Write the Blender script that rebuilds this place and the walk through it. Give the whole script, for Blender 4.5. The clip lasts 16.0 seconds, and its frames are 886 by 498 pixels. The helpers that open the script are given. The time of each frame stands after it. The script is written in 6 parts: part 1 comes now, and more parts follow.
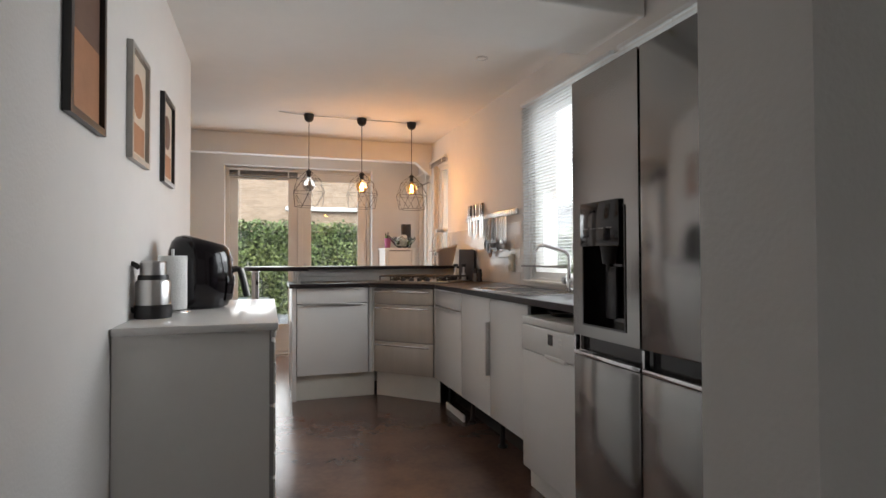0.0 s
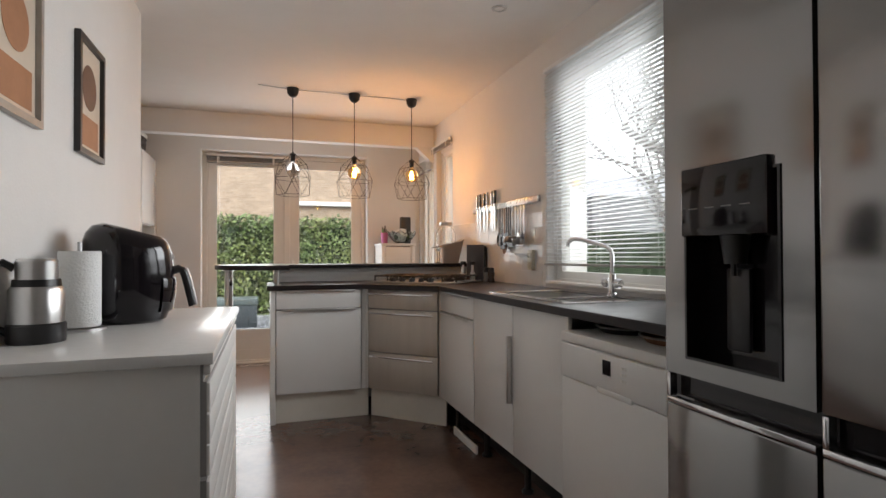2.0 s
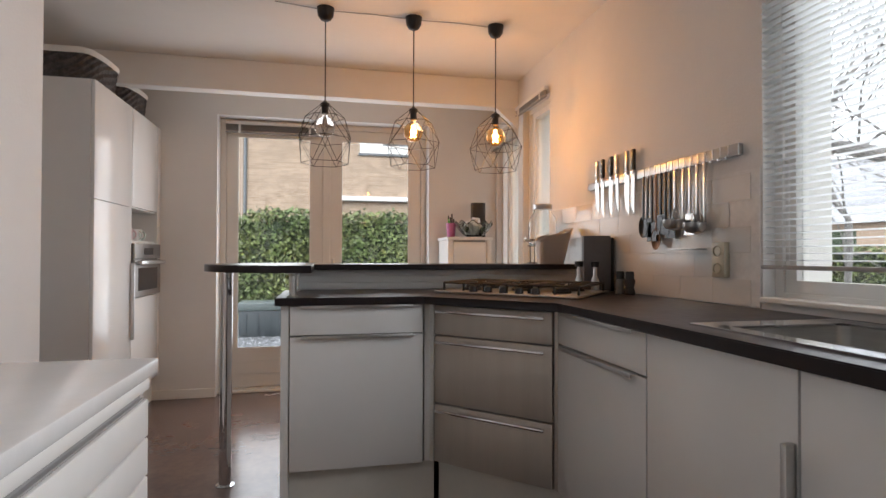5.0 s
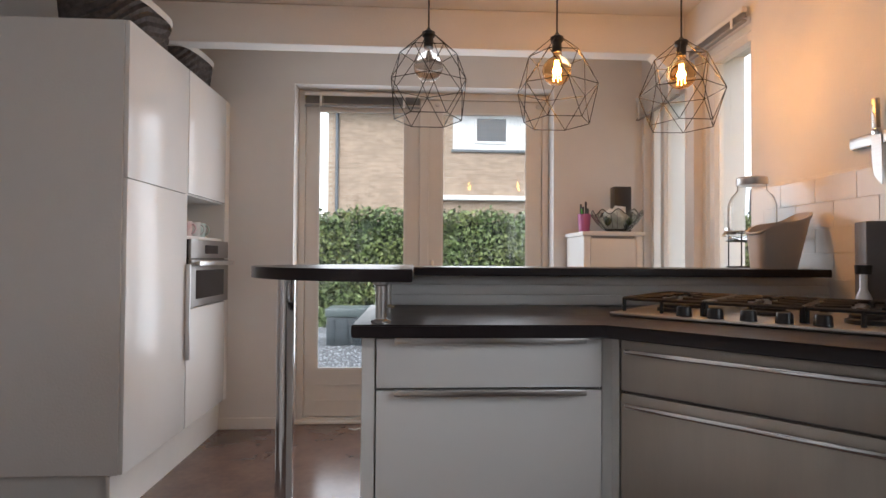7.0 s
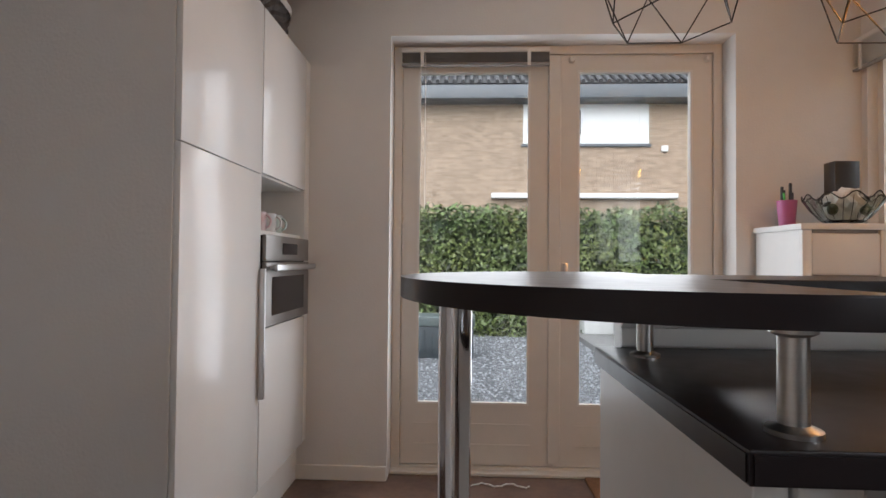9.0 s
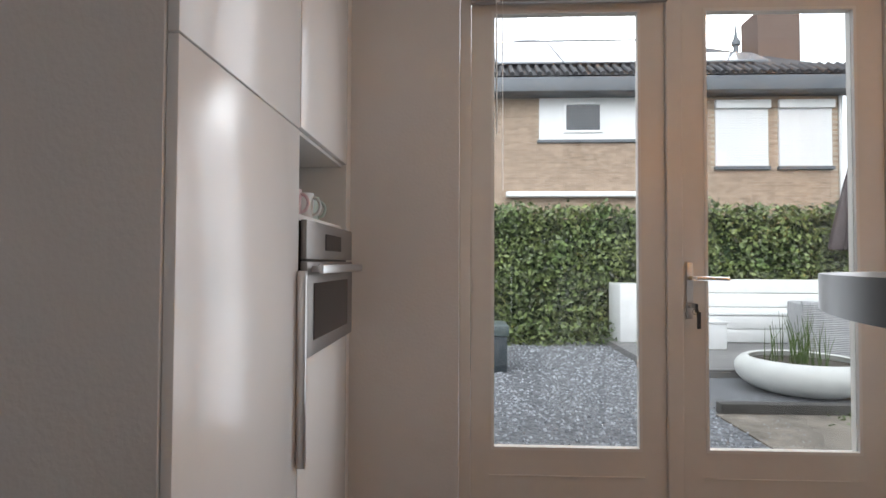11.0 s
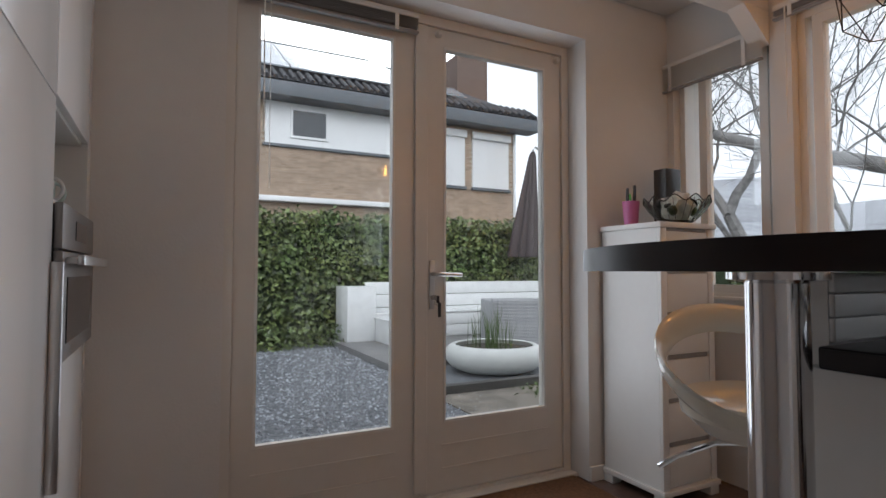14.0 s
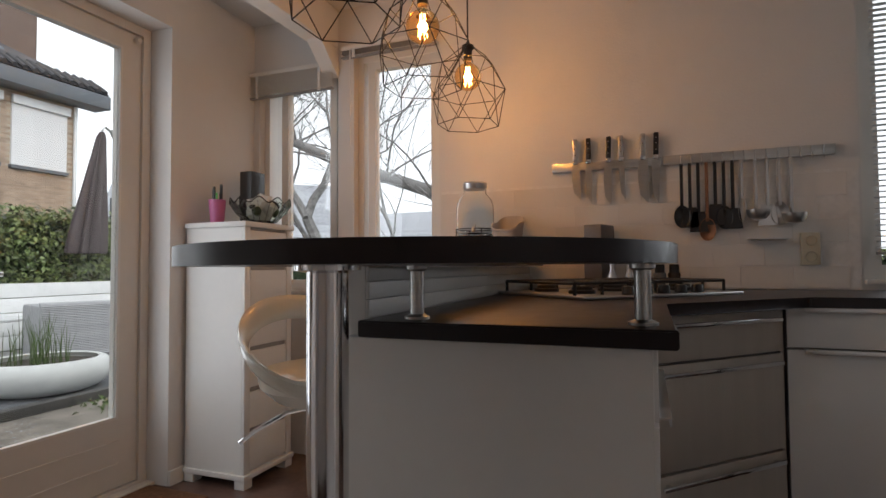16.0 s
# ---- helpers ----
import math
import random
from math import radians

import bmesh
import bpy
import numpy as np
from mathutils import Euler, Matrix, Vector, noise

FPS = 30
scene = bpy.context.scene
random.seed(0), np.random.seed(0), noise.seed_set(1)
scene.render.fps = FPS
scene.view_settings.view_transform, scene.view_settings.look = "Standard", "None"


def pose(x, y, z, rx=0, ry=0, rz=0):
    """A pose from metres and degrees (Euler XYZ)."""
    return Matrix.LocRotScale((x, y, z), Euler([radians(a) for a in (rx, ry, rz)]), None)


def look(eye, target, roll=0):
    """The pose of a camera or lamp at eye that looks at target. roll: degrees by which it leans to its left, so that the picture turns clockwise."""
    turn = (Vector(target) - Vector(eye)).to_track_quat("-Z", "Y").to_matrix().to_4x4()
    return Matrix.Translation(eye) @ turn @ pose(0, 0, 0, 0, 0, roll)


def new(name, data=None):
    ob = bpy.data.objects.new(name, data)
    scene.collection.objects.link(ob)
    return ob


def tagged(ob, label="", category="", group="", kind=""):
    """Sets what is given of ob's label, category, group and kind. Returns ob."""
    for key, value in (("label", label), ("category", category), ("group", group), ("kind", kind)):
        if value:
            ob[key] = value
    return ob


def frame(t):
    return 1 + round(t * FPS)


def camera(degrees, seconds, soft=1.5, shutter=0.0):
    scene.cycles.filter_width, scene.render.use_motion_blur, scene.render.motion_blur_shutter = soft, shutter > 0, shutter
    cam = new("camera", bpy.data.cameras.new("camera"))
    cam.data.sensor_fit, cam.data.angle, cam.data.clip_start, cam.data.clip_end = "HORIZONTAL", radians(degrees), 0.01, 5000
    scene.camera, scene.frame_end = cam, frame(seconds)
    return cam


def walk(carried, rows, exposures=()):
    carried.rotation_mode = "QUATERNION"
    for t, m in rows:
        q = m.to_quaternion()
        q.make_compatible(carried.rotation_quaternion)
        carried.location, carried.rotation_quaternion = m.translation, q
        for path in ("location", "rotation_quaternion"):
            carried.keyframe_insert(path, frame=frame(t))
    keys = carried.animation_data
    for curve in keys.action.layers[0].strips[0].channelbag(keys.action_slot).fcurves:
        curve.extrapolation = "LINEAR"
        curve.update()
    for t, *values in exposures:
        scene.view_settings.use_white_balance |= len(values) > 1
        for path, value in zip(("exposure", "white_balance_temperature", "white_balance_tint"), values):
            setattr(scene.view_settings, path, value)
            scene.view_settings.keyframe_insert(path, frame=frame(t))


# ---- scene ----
cam = camera(78.9, 16.0)
PATH = [
    (0, (-1.9, -7.076, 1.179), (-1.281, -5.175, 1.215), -0.2),
    (0.5, (-1.895, -6.965, 1.165), (-1.274, -5.064, 1.197), -0.2),
    (1, (-1.878, -6.805, 1.152), (-1.252, -4.906, 1.182), -0.2),
    (1.5, (-1.816, -6.588, 1.181), (-1.191, -4.689, 1.204), -0.2),
    (2, (-1.738, -6.393, 1.179), (-1.113, -4.494, 1.203), -0.2),
    (2.5, (-1.658, -6.17, 1.183), (-1.037, -4.269, 1.206), -0.3),
    (3, (-1.614, -5.955, 1.179), (-0.992, -4.054, 1.202), -0.2),
    (3.5, (-1.564, -5.69, 1.177), (-0.964, -3.783, 1.2), -0.1),
    (4, (-1.532, -5.443, 1.165), (-0.97, -3.523, 1.187), -0.1),
    (6.5, (-1.516, -4.094, 1.149), (-1.343, -2.102, 1.183), 0.5),
    (7, (-1.572, -3.86, 1.141), (-1.468, -1.863, 1.176), 0.4),
    (7.5, (-1.653, -3.616, 1.152), (-1.609, -1.617, 1.187), 0.5),
    (8, (-1.745, -3.394, 1.129), (-1.758, -1.395, 1.169), 0.5),
    (8.5, (-1.857, -3.183, 1.139), (-1.922, -1.184, 1.181), 0.5),
    (9, (-1.986, -2.99, 1.141), (-2.073, -0.992, 1.182), 0.5),
    (9.5, (-2.076, -2.805, 1.142), (-2.203, -0.81, 1.191), 0.4),
    (12, (-2.511, -2.143, 1.101), (-2.432, -0.145, 1.158), -0.1),
    (12.5, (-2.543, -2.196, 1.094), (-2.302, -0.212, 1.165), 0.1),
    (13, (-2.571, -2.24, 1.09), (-2.131, -0.291, 1.159), 0.0),
    (13.5, (-2.578, -2.297, 1.106), (-1.93, -0.406, 1.168), 0.1),
    (14, (-2.579, -2.36, 1.08), (-1.666, -0.583, 1.162), 0.1),
    (14.5, (-2.611, -2.379, 1.081), (-1.367, -0.815, 1.159), -0.1),
    (15, (-2.653, -2.388, 1.079), (-1.165, -1.053, 1.155), -0.1),
    (15.5, (-2.698, -2.418, 1.077), (-0.982, -1.393, 1.152), -0.2),
    (16, (-2.673, -2.443, 1.074), (-0.802, -1.739, 1.145), -0.4),
]
walk(cam, [(t, look(eye, target, roll)) for t, eye, target, roll in PATH],
     exposures=[(0.0, 0.6, 6400, 10), (1.0, 0.6, 6400, 10), (2.5, 0.48, 6550, 11), (4.0, 0.4, 6450, 12), (7.0, 0.35, 6100, 12), (9.0, 0.15, 6200, 12), (12.5, -0.2, 6100, 11), (14.5, -0.65, 6000, 12), (15.5, -0.58, 6250, 12), (16.0, -0.38, 6300, 12)])

# ---- world, sun and lamps ----
world = bpy.data.worlds.new("world")
scene.world = world
world.use_nodes = True
wn = world.node_tree.nodes
sky = wn.new("ShaderNodeTexSky")
sky.sky_type, sky.sun_disc = "NISHITA", False
sky.sun_elevation, sky.sun_rotation = radians(28), radians(200)
sky.air_density, sky.dust_density, sky.ozone_density = 1.0, 6.0, 1.0
hsv = wn.new("ShaderNodeHueSaturation")
hsv.inputs["Saturation"].default_value, hsv.inputs["Value"].default_value = 0.12, 2.4
world.node_tree.links.new(sky.outputs[0], hsv.inputs["Color"])
cloud = wn.new("ShaderNodeMix")
cloud.data_type = "RGBA"
cloud.inputs["Factor"].default_value = 0.7
cloud.inputs["B"].default_value = (14.6, 14.9, 15.3, 1.0)
world.node_tree.links.new(hsv.outputs[0], cloud.inputs["A"])
world.node_tree.links.new(cloud.outputs["Result"], wn["Background"].inputs["Color"])
wn["Background"].inputs["Strength"].default_value = 0.15


def lamp(name, kind, energy, color, m, **kw):
    data = bpy.data.lights.new(name, kind)
    data.energy, data.color = energy, color
    for key, value in kw.items():
        if key == "size":
            data.size = value
        elif key == "size_y":
            data.shape, data.size_y = "RECTANGLE", value
        elif key == "angle":
            data.angle = value
        elif key == "spread":
            data.spread = value
        elif key == "radius":
            data.shadow_soft_size = value
    ob = new(name, data)
    ob.matrix_world = m
    return ob


lamp("sun", "SUN", 0.7, (1.0, 0.97, 0.92), pose(0, 0, 20, 62, 0, 160), angle=radians(25))
# sky light that falls in through the openings
for x in (-1.95, -1.08):
    lamp("door_daylight", "AREA", 7.0, (0.93, 0.97, 1.0), look((x, -0.075, 1.28), (x, -2.0, 1.28)), size=0.58, size_y=1.72)
lamp("window_daylight", "AREA", 5.8, (0.94, 0.97, 1.0), look((-0.22, -3.88, 1.85), (-2.22, -3.88, 0.75)), size=1.05, size_y=0.65, spread=2.2)
lamp("window_daylight", "AREA", 2.0, (0.94, 0.97, 1.0), look((-0.22, -4.97, 1.85), (-2.22, -4.97, 0.75)), size=0.8, size_y=0.65, spread=2.2)
for y, power in ((-3.87, 5.0), (-4.965, 3.2)):
    lamp("blind_daylight", "AREA", power, (0.94, 0.97, 1.0), look((0.03, y, 1.70), (-2.0, y, 1.70)), size=0.82, size_y=1.1)
# fill lamp in an added, unseen window of the space behind the opening
lamp("hall_fill", "AREA", 1.0, (0.96, 0.97, 1.0), pose(0.1, -8.7, 1.6, 90, 0, 90), size=0.7, size_y=1.4)


# ---- materials ----
def material(name, color, rough=0.5, metal=0.0, vary=0.08, scale=6.0, bump=0.0, bump_scale=60.0, coat=0.0, spec=0.5,
             color2=None, stretch=(1, 1, 1), per_object=0.0):
    m = bpy.data.materials.new(name)
    m.use_nodes = True
    nt = m.node_tree
    n, l = nt.nodes, nt.links
    b = n["Principled BSDF"]
    co = n.new("ShaderNodeTexCoord")
    mp = n.new("ShaderNodeMapping")
    mp.inputs["Scale"].default_value = stretch
    l.new(co.outputs["Object"], mp.inputs["Vector"])
    t1 = n.new("ShaderNodeTexNoise")
    t1.inputs["Scale"].default_value, t1.inputs["Detail"].default_value = scale, 5.0
    l.new(mp.outputs[0], t1.inputs["Vector"])
    t2 = n.new("ShaderNodeTexNoise")
    t2.inputs["Scale"].default_value, t2.inputs["Detail"].default_value = scale * 9, 3.0
    l.new(mp.outputs[0], t2.inputs["Vector"])
    add = n.new("ShaderNodeMath")
    add.operation = "MULTIPLY_ADD"
    add.inputs[1].default_value = 0.35
    l.new(t2.outputs["Fac"], add.inputs[0])
    l.new(t1.outputs["Fac"], add.inputs[2])
    rng = n.new("ShaderNodeMapRange")
    rng.inputs["From Min"].default_value, rng.inputs["From Max"].default_value = 0.42, 0.95
    l.new(add.outputs[0], rng.inputs["Value"])
    mix = n.new("ShaderNodeMix")
    mix.data_type = "RGBA"
    c = tuple(color) + (1,)
    c2 = (tuple(color2) if color2 else tuple(max(0, v * (1 - 2 * vary)) for v in color)) + (1,)
    mix.inputs["A"].default_value, mix.inputs["B"].default_value = c, c2
    l.new(rng.outputs[0], mix.inputs["Factor"])
    out = mix.outputs["Result"]
    if per_object:
        oi = n.new("ShaderNodeObjectInfo")
        geo = n.new("ShaderNodeNewGeometry")
        plus = n.new("ShaderNodeMath")
        plus.operation = "ADD"
        l.new(oi.outputs["Random"], plus.inputs[0])
        l.new(geo.outputs["Random Per Island"], plus.inputs[1])
        fr = n.new("ShaderNodeMath")
        fr.operation = "FRACT"
        l.new(plus.outputs[0], fr.inputs[0])
        r2 = n.new("ShaderNodeMapRange")
        r2.inputs["To Min"].default_value, r2.inputs["To Max"].default_value = 1 - per_object, 1 + per_object
        l.new(fr.outputs[0], r2.inputs["Value"])
        hs = n.new("ShaderNodeHueSaturation")
        l.new(out, hs.inputs["Color"])
        l.new(r2.outputs[0], hs.inputs["Value"])
        out = hs.outputs[0]
    l.new(out, b.inputs["Base Color"])
    r3 = n.new("ShaderNodeMapRange")
    r3.inputs["To Min"].default_value, r3.inputs["To Max"].default_value = max(0.02, rough * 0.85), min(1, rough * 1.15)
    l.new(t1.outputs["Fac"], r3.inputs["Value"])
    l.new(r3.outputs[0], b.inputs["Roughness"])
    b.inputs["Metallic"].default_value = metal
    b.inputs["Coat Weight"].default_value = coat
    b.inputs["Specular IOR Level"].default_value = spec
    if bump:
        t3 = n.new("ShaderNodeTexNoise")
        t3.inputs["Scale"].default_value, t3.inputs["Detail"].default_value = bump_scale, 4.0
        l.new(mp.outputs[0], t3.inputs["Vector"])
        bp = n.new("ShaderNodeBump")
        bp.inputs["Strength"].default_value, bp.inputs["Distance"].default_value = bump, 0.01
        l.new(t3.outputs["Fac"], bp.inputs["Height"])
        l.new(bp.outputs[0], b.inputs["Normal"])
    return m


def clear_glass(name, color=(1, 1, 1), rough=0.0, ior=1.45):
    m = bpy.data.materials.new(name)
    m.use_nodes = True
    b = m.node_tree.nodes["Principled BSDF"]
    b.inputs["Base Color"].default_value = (*color, 1)
    b.inputs["Roughness"].default_value, b.inputs["IOR"].default_value = rough, ior
    b.inputs["Transmission Weight"].default_value = 1.0
    return m


def glowing(name, color, strength):
    m = bpy.data.materials.new(name)
    m.use_nodes = True
    b = m.node_tree.nodes["Principled BSDF"]
    b.inputs["Emission Color"].default_value, b.inputs["Emission Strength"].default_value = (*color, 1), strength
    return m


M_WALL = material("wall_paint", (0.75, 0.73, 0.705), 0.75, vary=0.03, scale=1.5, bump=0.12, bump_scale=90)
M_CEIL = material("ceiling_paint", (0.80, 0.78, 0.75), 0.8, vary=0.03, scale=1.2, bump=0.1, bump_scale=70)
M_FLOOR = material("floor_vinyl", (0.178, 0.108, 0.083), 0.21, vary=0.2, scale=3.2, color2=(0.085, 0.053, 0.044), spec=0.65, bump=0.05, bump_scale=25)
M_WOODWORK = material("cream_woodwork", (0.74, 0.705, 0.65), 0.35, vary=0.04, scale=3)
M_TRIM = material("white_trim", (0.80, 0.78, 0.74), 0.4, vary=0.03, scale=3)
M_WHITE = material("white_lacquer", (0.80, 0.79, 0.77), 0.24, vary=0.02, scale=2, coat=0.12)
M_WHITE_MATT = material("white_melamine", (0.80, 0.79, 0.76), 0.35, vary=0.03, scale=3)
M_PLINTH = material("cream_plinth", (0.72, 0.69, 0.62), 0.45, vary=0.05, scale=4)
M_COUNTER = material("dark_worktop", (0.022, 0.016, 0.017), 0.34, vary=0.1, scale=25, spec=0.3)
M_WHITETOP = material("white_quartz", (0.74, 0.73, 0.71), 0.24, vary=0.04, scale=30, coat=0.08)
M_STEEL = material("brushed_steel", (0.55, 0.54, 0.52), 0.32, metal=1.0, vary=0.08, scale=3, stretch=(1, 1, 40))
M_STEEL_H = material("brushed_steel_fronts", (0.57, 0.52, 0.46), 0.42, metal=0.45, vary=0.05, scale=1.5, stretch=(12, 12, 1))
M_FRIDGE = material("dark_steel", (0.30, 0.295, 0.29), 0.13, metal=0.9, vary=0.05, scale=2, stretch=(30, 1, 1))
M_CHROME = material("chrome", (0.75, 0.75, 0.76), 0.10, metal=1.0, vary=0.04, scale=8)
M_ALU = material("aluminium", (0.62, 0.61, 0.60), 0.30, metal=1.0, vary=0.05, scale=9)
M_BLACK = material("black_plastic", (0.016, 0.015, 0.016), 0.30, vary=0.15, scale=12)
M_GLOSSBLACK = material("gloss_black", (0.010, 0.008, 0.010), 0.09, vary=0.1, scale=12, coat=0.1, spec=0.4)
M_IRON = material("cast_iron", (0.018, 0.017, 0.017), 0.5, vary=0.2, scale=40, bump=0.2, bump_scale=300)
M_WIRE = material("dark_wire", (0.028, 0.023, 0.020), 0.45, metal=0.3, vary=0.1, scale=30)
M_TILE = material("white_tile", (0.76, 0.73, 0.69), 0.16, vary=0.03, scale=5, per_object=0.03)
M_GROUT = material("grout", (0.84, 0.82, 0.79), 0.85, vary=0.08, scale=30)
M_GLASS = clear_glass("glass", (0.96, 0.99, 0.98), 0.0, 1.02)
M_PANE = clear_glass("window_glass", (0.97, 0.99, 0.98), 0.0, 1.45)
M_BLIND = material("blind_slat", (0.78, 0.79, 0.79), 0.4, vary=0.03, scale=8)
M_BLIND_GREY = material("grey_blind", (0.33, 0.32, 0.31), 0.5, vary=0.08, scale=10)
M_FRAME_BLACK = material("black_frame", (0.020, 0.018, 0.018), 0.35, vary=0.1, scale=20)
M_FRAME_SILVER = material("silver_frame", (0.42, 0.40, 0.37), 0.4, metal=0.5, vary=0.1, scale=20)
M_PAPER = material("cream_paper", (0.66, 0.56, 0.45), 0.6, vary=0.05, scale=6)
M_TERRACOTTA = material("terracotta_print", (0.42, 0.19, 0.09), 0.6, vary=0.1, scale=6)
M_BROWNPRINT = material("brown_print", (0.16, 0.08, 0.05), 0.6, vary=0.1, scale=6)
M_TOWEL = material("paper_towel", (0.82, 0.82, 0.80), 0.9, vary=0.04, scale=20, bump=0.4, bump_scale=120)
M_BASKET = material("wicker_grey", (0.115, 0.10, 0.095), 0.8, vary=0.3, scale=40, bump=0.6, bump_scale=150)
M_LINEN = material("linen_white", (0.72, 0.70, 0.66), 0.9, vary=0.06, scale=15, bump=0.3, bump_scale=80)
M_STOOL = material("cream_plastic", (0.70, 0.66, 0.56), 0.18, vary=0.03, scale=4, coat=0.4)
M_MAT = material("coir_mat", (0.24, 0.11, 0.045), 0.95, vary=0.25, scale=60, bump=0.8, bump_scale=300)
M_PINK = material("pink_cup", (0.52, 0.15, 0.33), 0.35, vary=0.08, scale=9)
M_GREEN = material("green_plastic", (0.10, 0.55, 0.08), 0.4, vary=0.1, scale=9)
M_DARKBOX = material("black_box", (0.022, 0.018, 0.016), 0.35, vary=0.1, scale=9)
M_LINER = material("bin_taupe", (0.50, 0.45, 0.41), 0.55, vary=0.06, scale=6)
M_WOODSPOON = material("spoon_wood", (0.30, 0.14, 0.07), 0.5, vary=0.2, scale=20, stretch=(1, 1, 0.2))
M_SOCKET = material("socket_cream", (0.62, 0.57, 0.44), 0.35, vary=0.04, scale=9)
M_LEAF = material("leaf", (0.075, 0.122, 0.043), 0.38, vary=0.35, scale=1.5, per_object=0.85, color2=(0.145, 0.165, 0.055))
# dark green of the hedge cores, painted in for shade between leaves
M_HEDGE_SHADE = material("hedge_shade", (0.022, 0.045, 0.012), 0.7, vary=0.3, scale=3)
M_GRAVEL = material("gravel_stone", (0.42, 0.44, 0.47), 0.7, vary=0.2, scale=20, per_object=0.5)
M_SOIL = material("ground_gravel", (0.23, 0.24, 0.255), 0.9, vary=0.4, scale=25, bump=0.8, bump_scale=60)
M_GRASSGREEN = material("grass", (0.09, 0.15, 0.03), 0.8, vary=0.3, scale=10, per_object=0.4)
M_DECK = material("deck_board", (0.21, 0.205, 0.20), 0.35, vary=0.2, scale=8, stretch=(0.3, 4, 1), per_object=0.12)
M_BENCH = material("white_board", (0.70, 0.71, 0.70), 0.45, vary=0.06, scale=6, per_object=0.03)
M_RATTAN = material("grey_rattan", (0.38, 0.385, 0.39), 0.7, vary=0.15, scale=20, per_object=0.12)
M_POT = material("white_pot", (0.62, 0.63, 0.60), 0.5, vary=0.08, scale=6)
M_CRATE = material("grey_box", (0.060, 0.075, 0.085), 0.55, vary=0.15, scale=10)
M_CRATELID = material("grey_box_lid", (0.11, 0.14, 0.14), 0.4, vary=0.15, scale=10)
M_PARASOL = material("parasol_cloth", (0.075, 0.057, 0.058), 0.85, vary=0.15, scale=12)
M_BRICK = material("brick", (0.42, 0.315, 0.235), 0.85, vary=0.15, scale=8, per_object=0.18)
M_MORTAR = material("mortar", (0.45, 0.39, 0.31), 0.9, vary=0.1, scale=20)
M_ROOFTILE = material("roof_tile", (0.055, 0.055, 0.06), 0.6, vary=0.2, scale=6, per_object=0.2)
M_FASCIA = material("fascia_grey", (0.11, 0.125, 0.14), 0.5, vary=0.1, scale=3)
M_SHUTTER = material("shutter_white", (0.72, 0.73, 0.73), 0.5, vary=0.04, scale=5)
M_SOLAR = material("solar_panel", (0.32, 0.35, 0.38), 0.12, vary=0.05, scale=4, coat=0.6)
# bark lightened so that its colour carries the grey haze
M_BARK_HAZE = material("bark_hazy", (0.32, 0.31, 0.30), 0.9, vary=0.3, scale=9, bump=0.6, bump_scale=40)
# roof grey made paler, with distance haze put into the colour
M_FARROOF_HAZE = material("far_roof_hazy", (0.38, 0.395, 0.42), 0.7, vary=0.15, scale=4, per_object=0.15)
M_DARKBRICK = material("dark_brick", (0.17, 0.115, 0.09), 0.85, vary=0.25, scale=12, bump=0.4, bump_scale=40)
M_DARKGLASS = material("dark_window", (0.035, 0.042, 0.048), 0.05, vary=0.1, scale=3, coat=0.5)


# ---- mesh helpers ----
def box(bm, x0, x1, y0, y1, z0, z1, bevel=0.0, m=None):
    vs = [bm.verts.new(v) for v in ((x0, y0, z0), (x1, y0, z0), (x1, y1, z0), (x0, y1, z0), (x0, y0, z1), (x1, y0, z1), (x1, y1, z1), (x0, y1, z1))]
    fs = [bm.faces.new([vs[i] for i in f]) for f in ((3, 2, 1, 0), (4, 5, 6, 7), (0, 1, 5, 4), (1, 2, 6, 5), (2, 3, 7, 6), (3, 0, 4, 7))]
    if bevel:
        es = list({e for f in fs for e in f.edges})
        r = bmesh.ops.bevel(bm, geom=es, offset=bevel, segments=2, profile=0.5, affect="EDGES")
        vs = list({v for f in r["faces"] for v in f.verts} | {v for v in vs if v.is_valid})
    if m is not None:
        bmesh.ops.transform(bm, matrix=m, verts=[v for v in vs if v.is_valid])
    return bm


def prism(bm, outline, z0, z1, bevel=0.0):
    """A plate with the given outline, anticlockwise from above."""
    lo = [bm.verts.new((x, y, z0)) for x, y in outline]
    hi = [bm.verts.new((x, y, z1)) for x, y in outline]
    k = len(outline)
    top, bot = bm.faces.new(hi), bm.faces.new(lo[::-1])
    for i in range(k):
        bm.faces.new((lo[i], lo[(i + 1) % k], hi[(i + 1) % k], hi[i]))
    if bevel:
        bmesh.ops.bevel(bm, geom=list(set(top.edges) | set(bot.edges)), offset=bevel, segments=2, profile=0.5, affect="EDGES")
    return bm


def lathe(bm, profile, at=(0, 0, 0), seg=24, m=None):
    """A body of revolution about the upright axis: profile of (radius, height)."""
    rings = []
    for r, z in profile:
        if r < 1e-5:
            rings.append([bm.verts.new((at[0], at[1], at[2] + z))])
        else:
            rings.append([bm.verts.new((at[0] + r * math.cos(2 * math.pi * i / seg), at[1] + r * math.sin(2 * math.pi * i / seg), at[2] + z)) for i in range(seg)])
    for a, b in zip(rings, rings[1:]):
        for i in range(seg):
            j = (i + 1) % seg
            f = [a[i % len(a)], a[j % len(a)], b[j % len(b)], b[i % len(b)]]
            f = list(dict.fromkeys(f))
            if len(f) > 2:
                bm.faces.new(f)
    if m is not None:
        bmesh.ops.transform(bm, matrix=m, verts=[v for r in rings for v in r])
    return bm


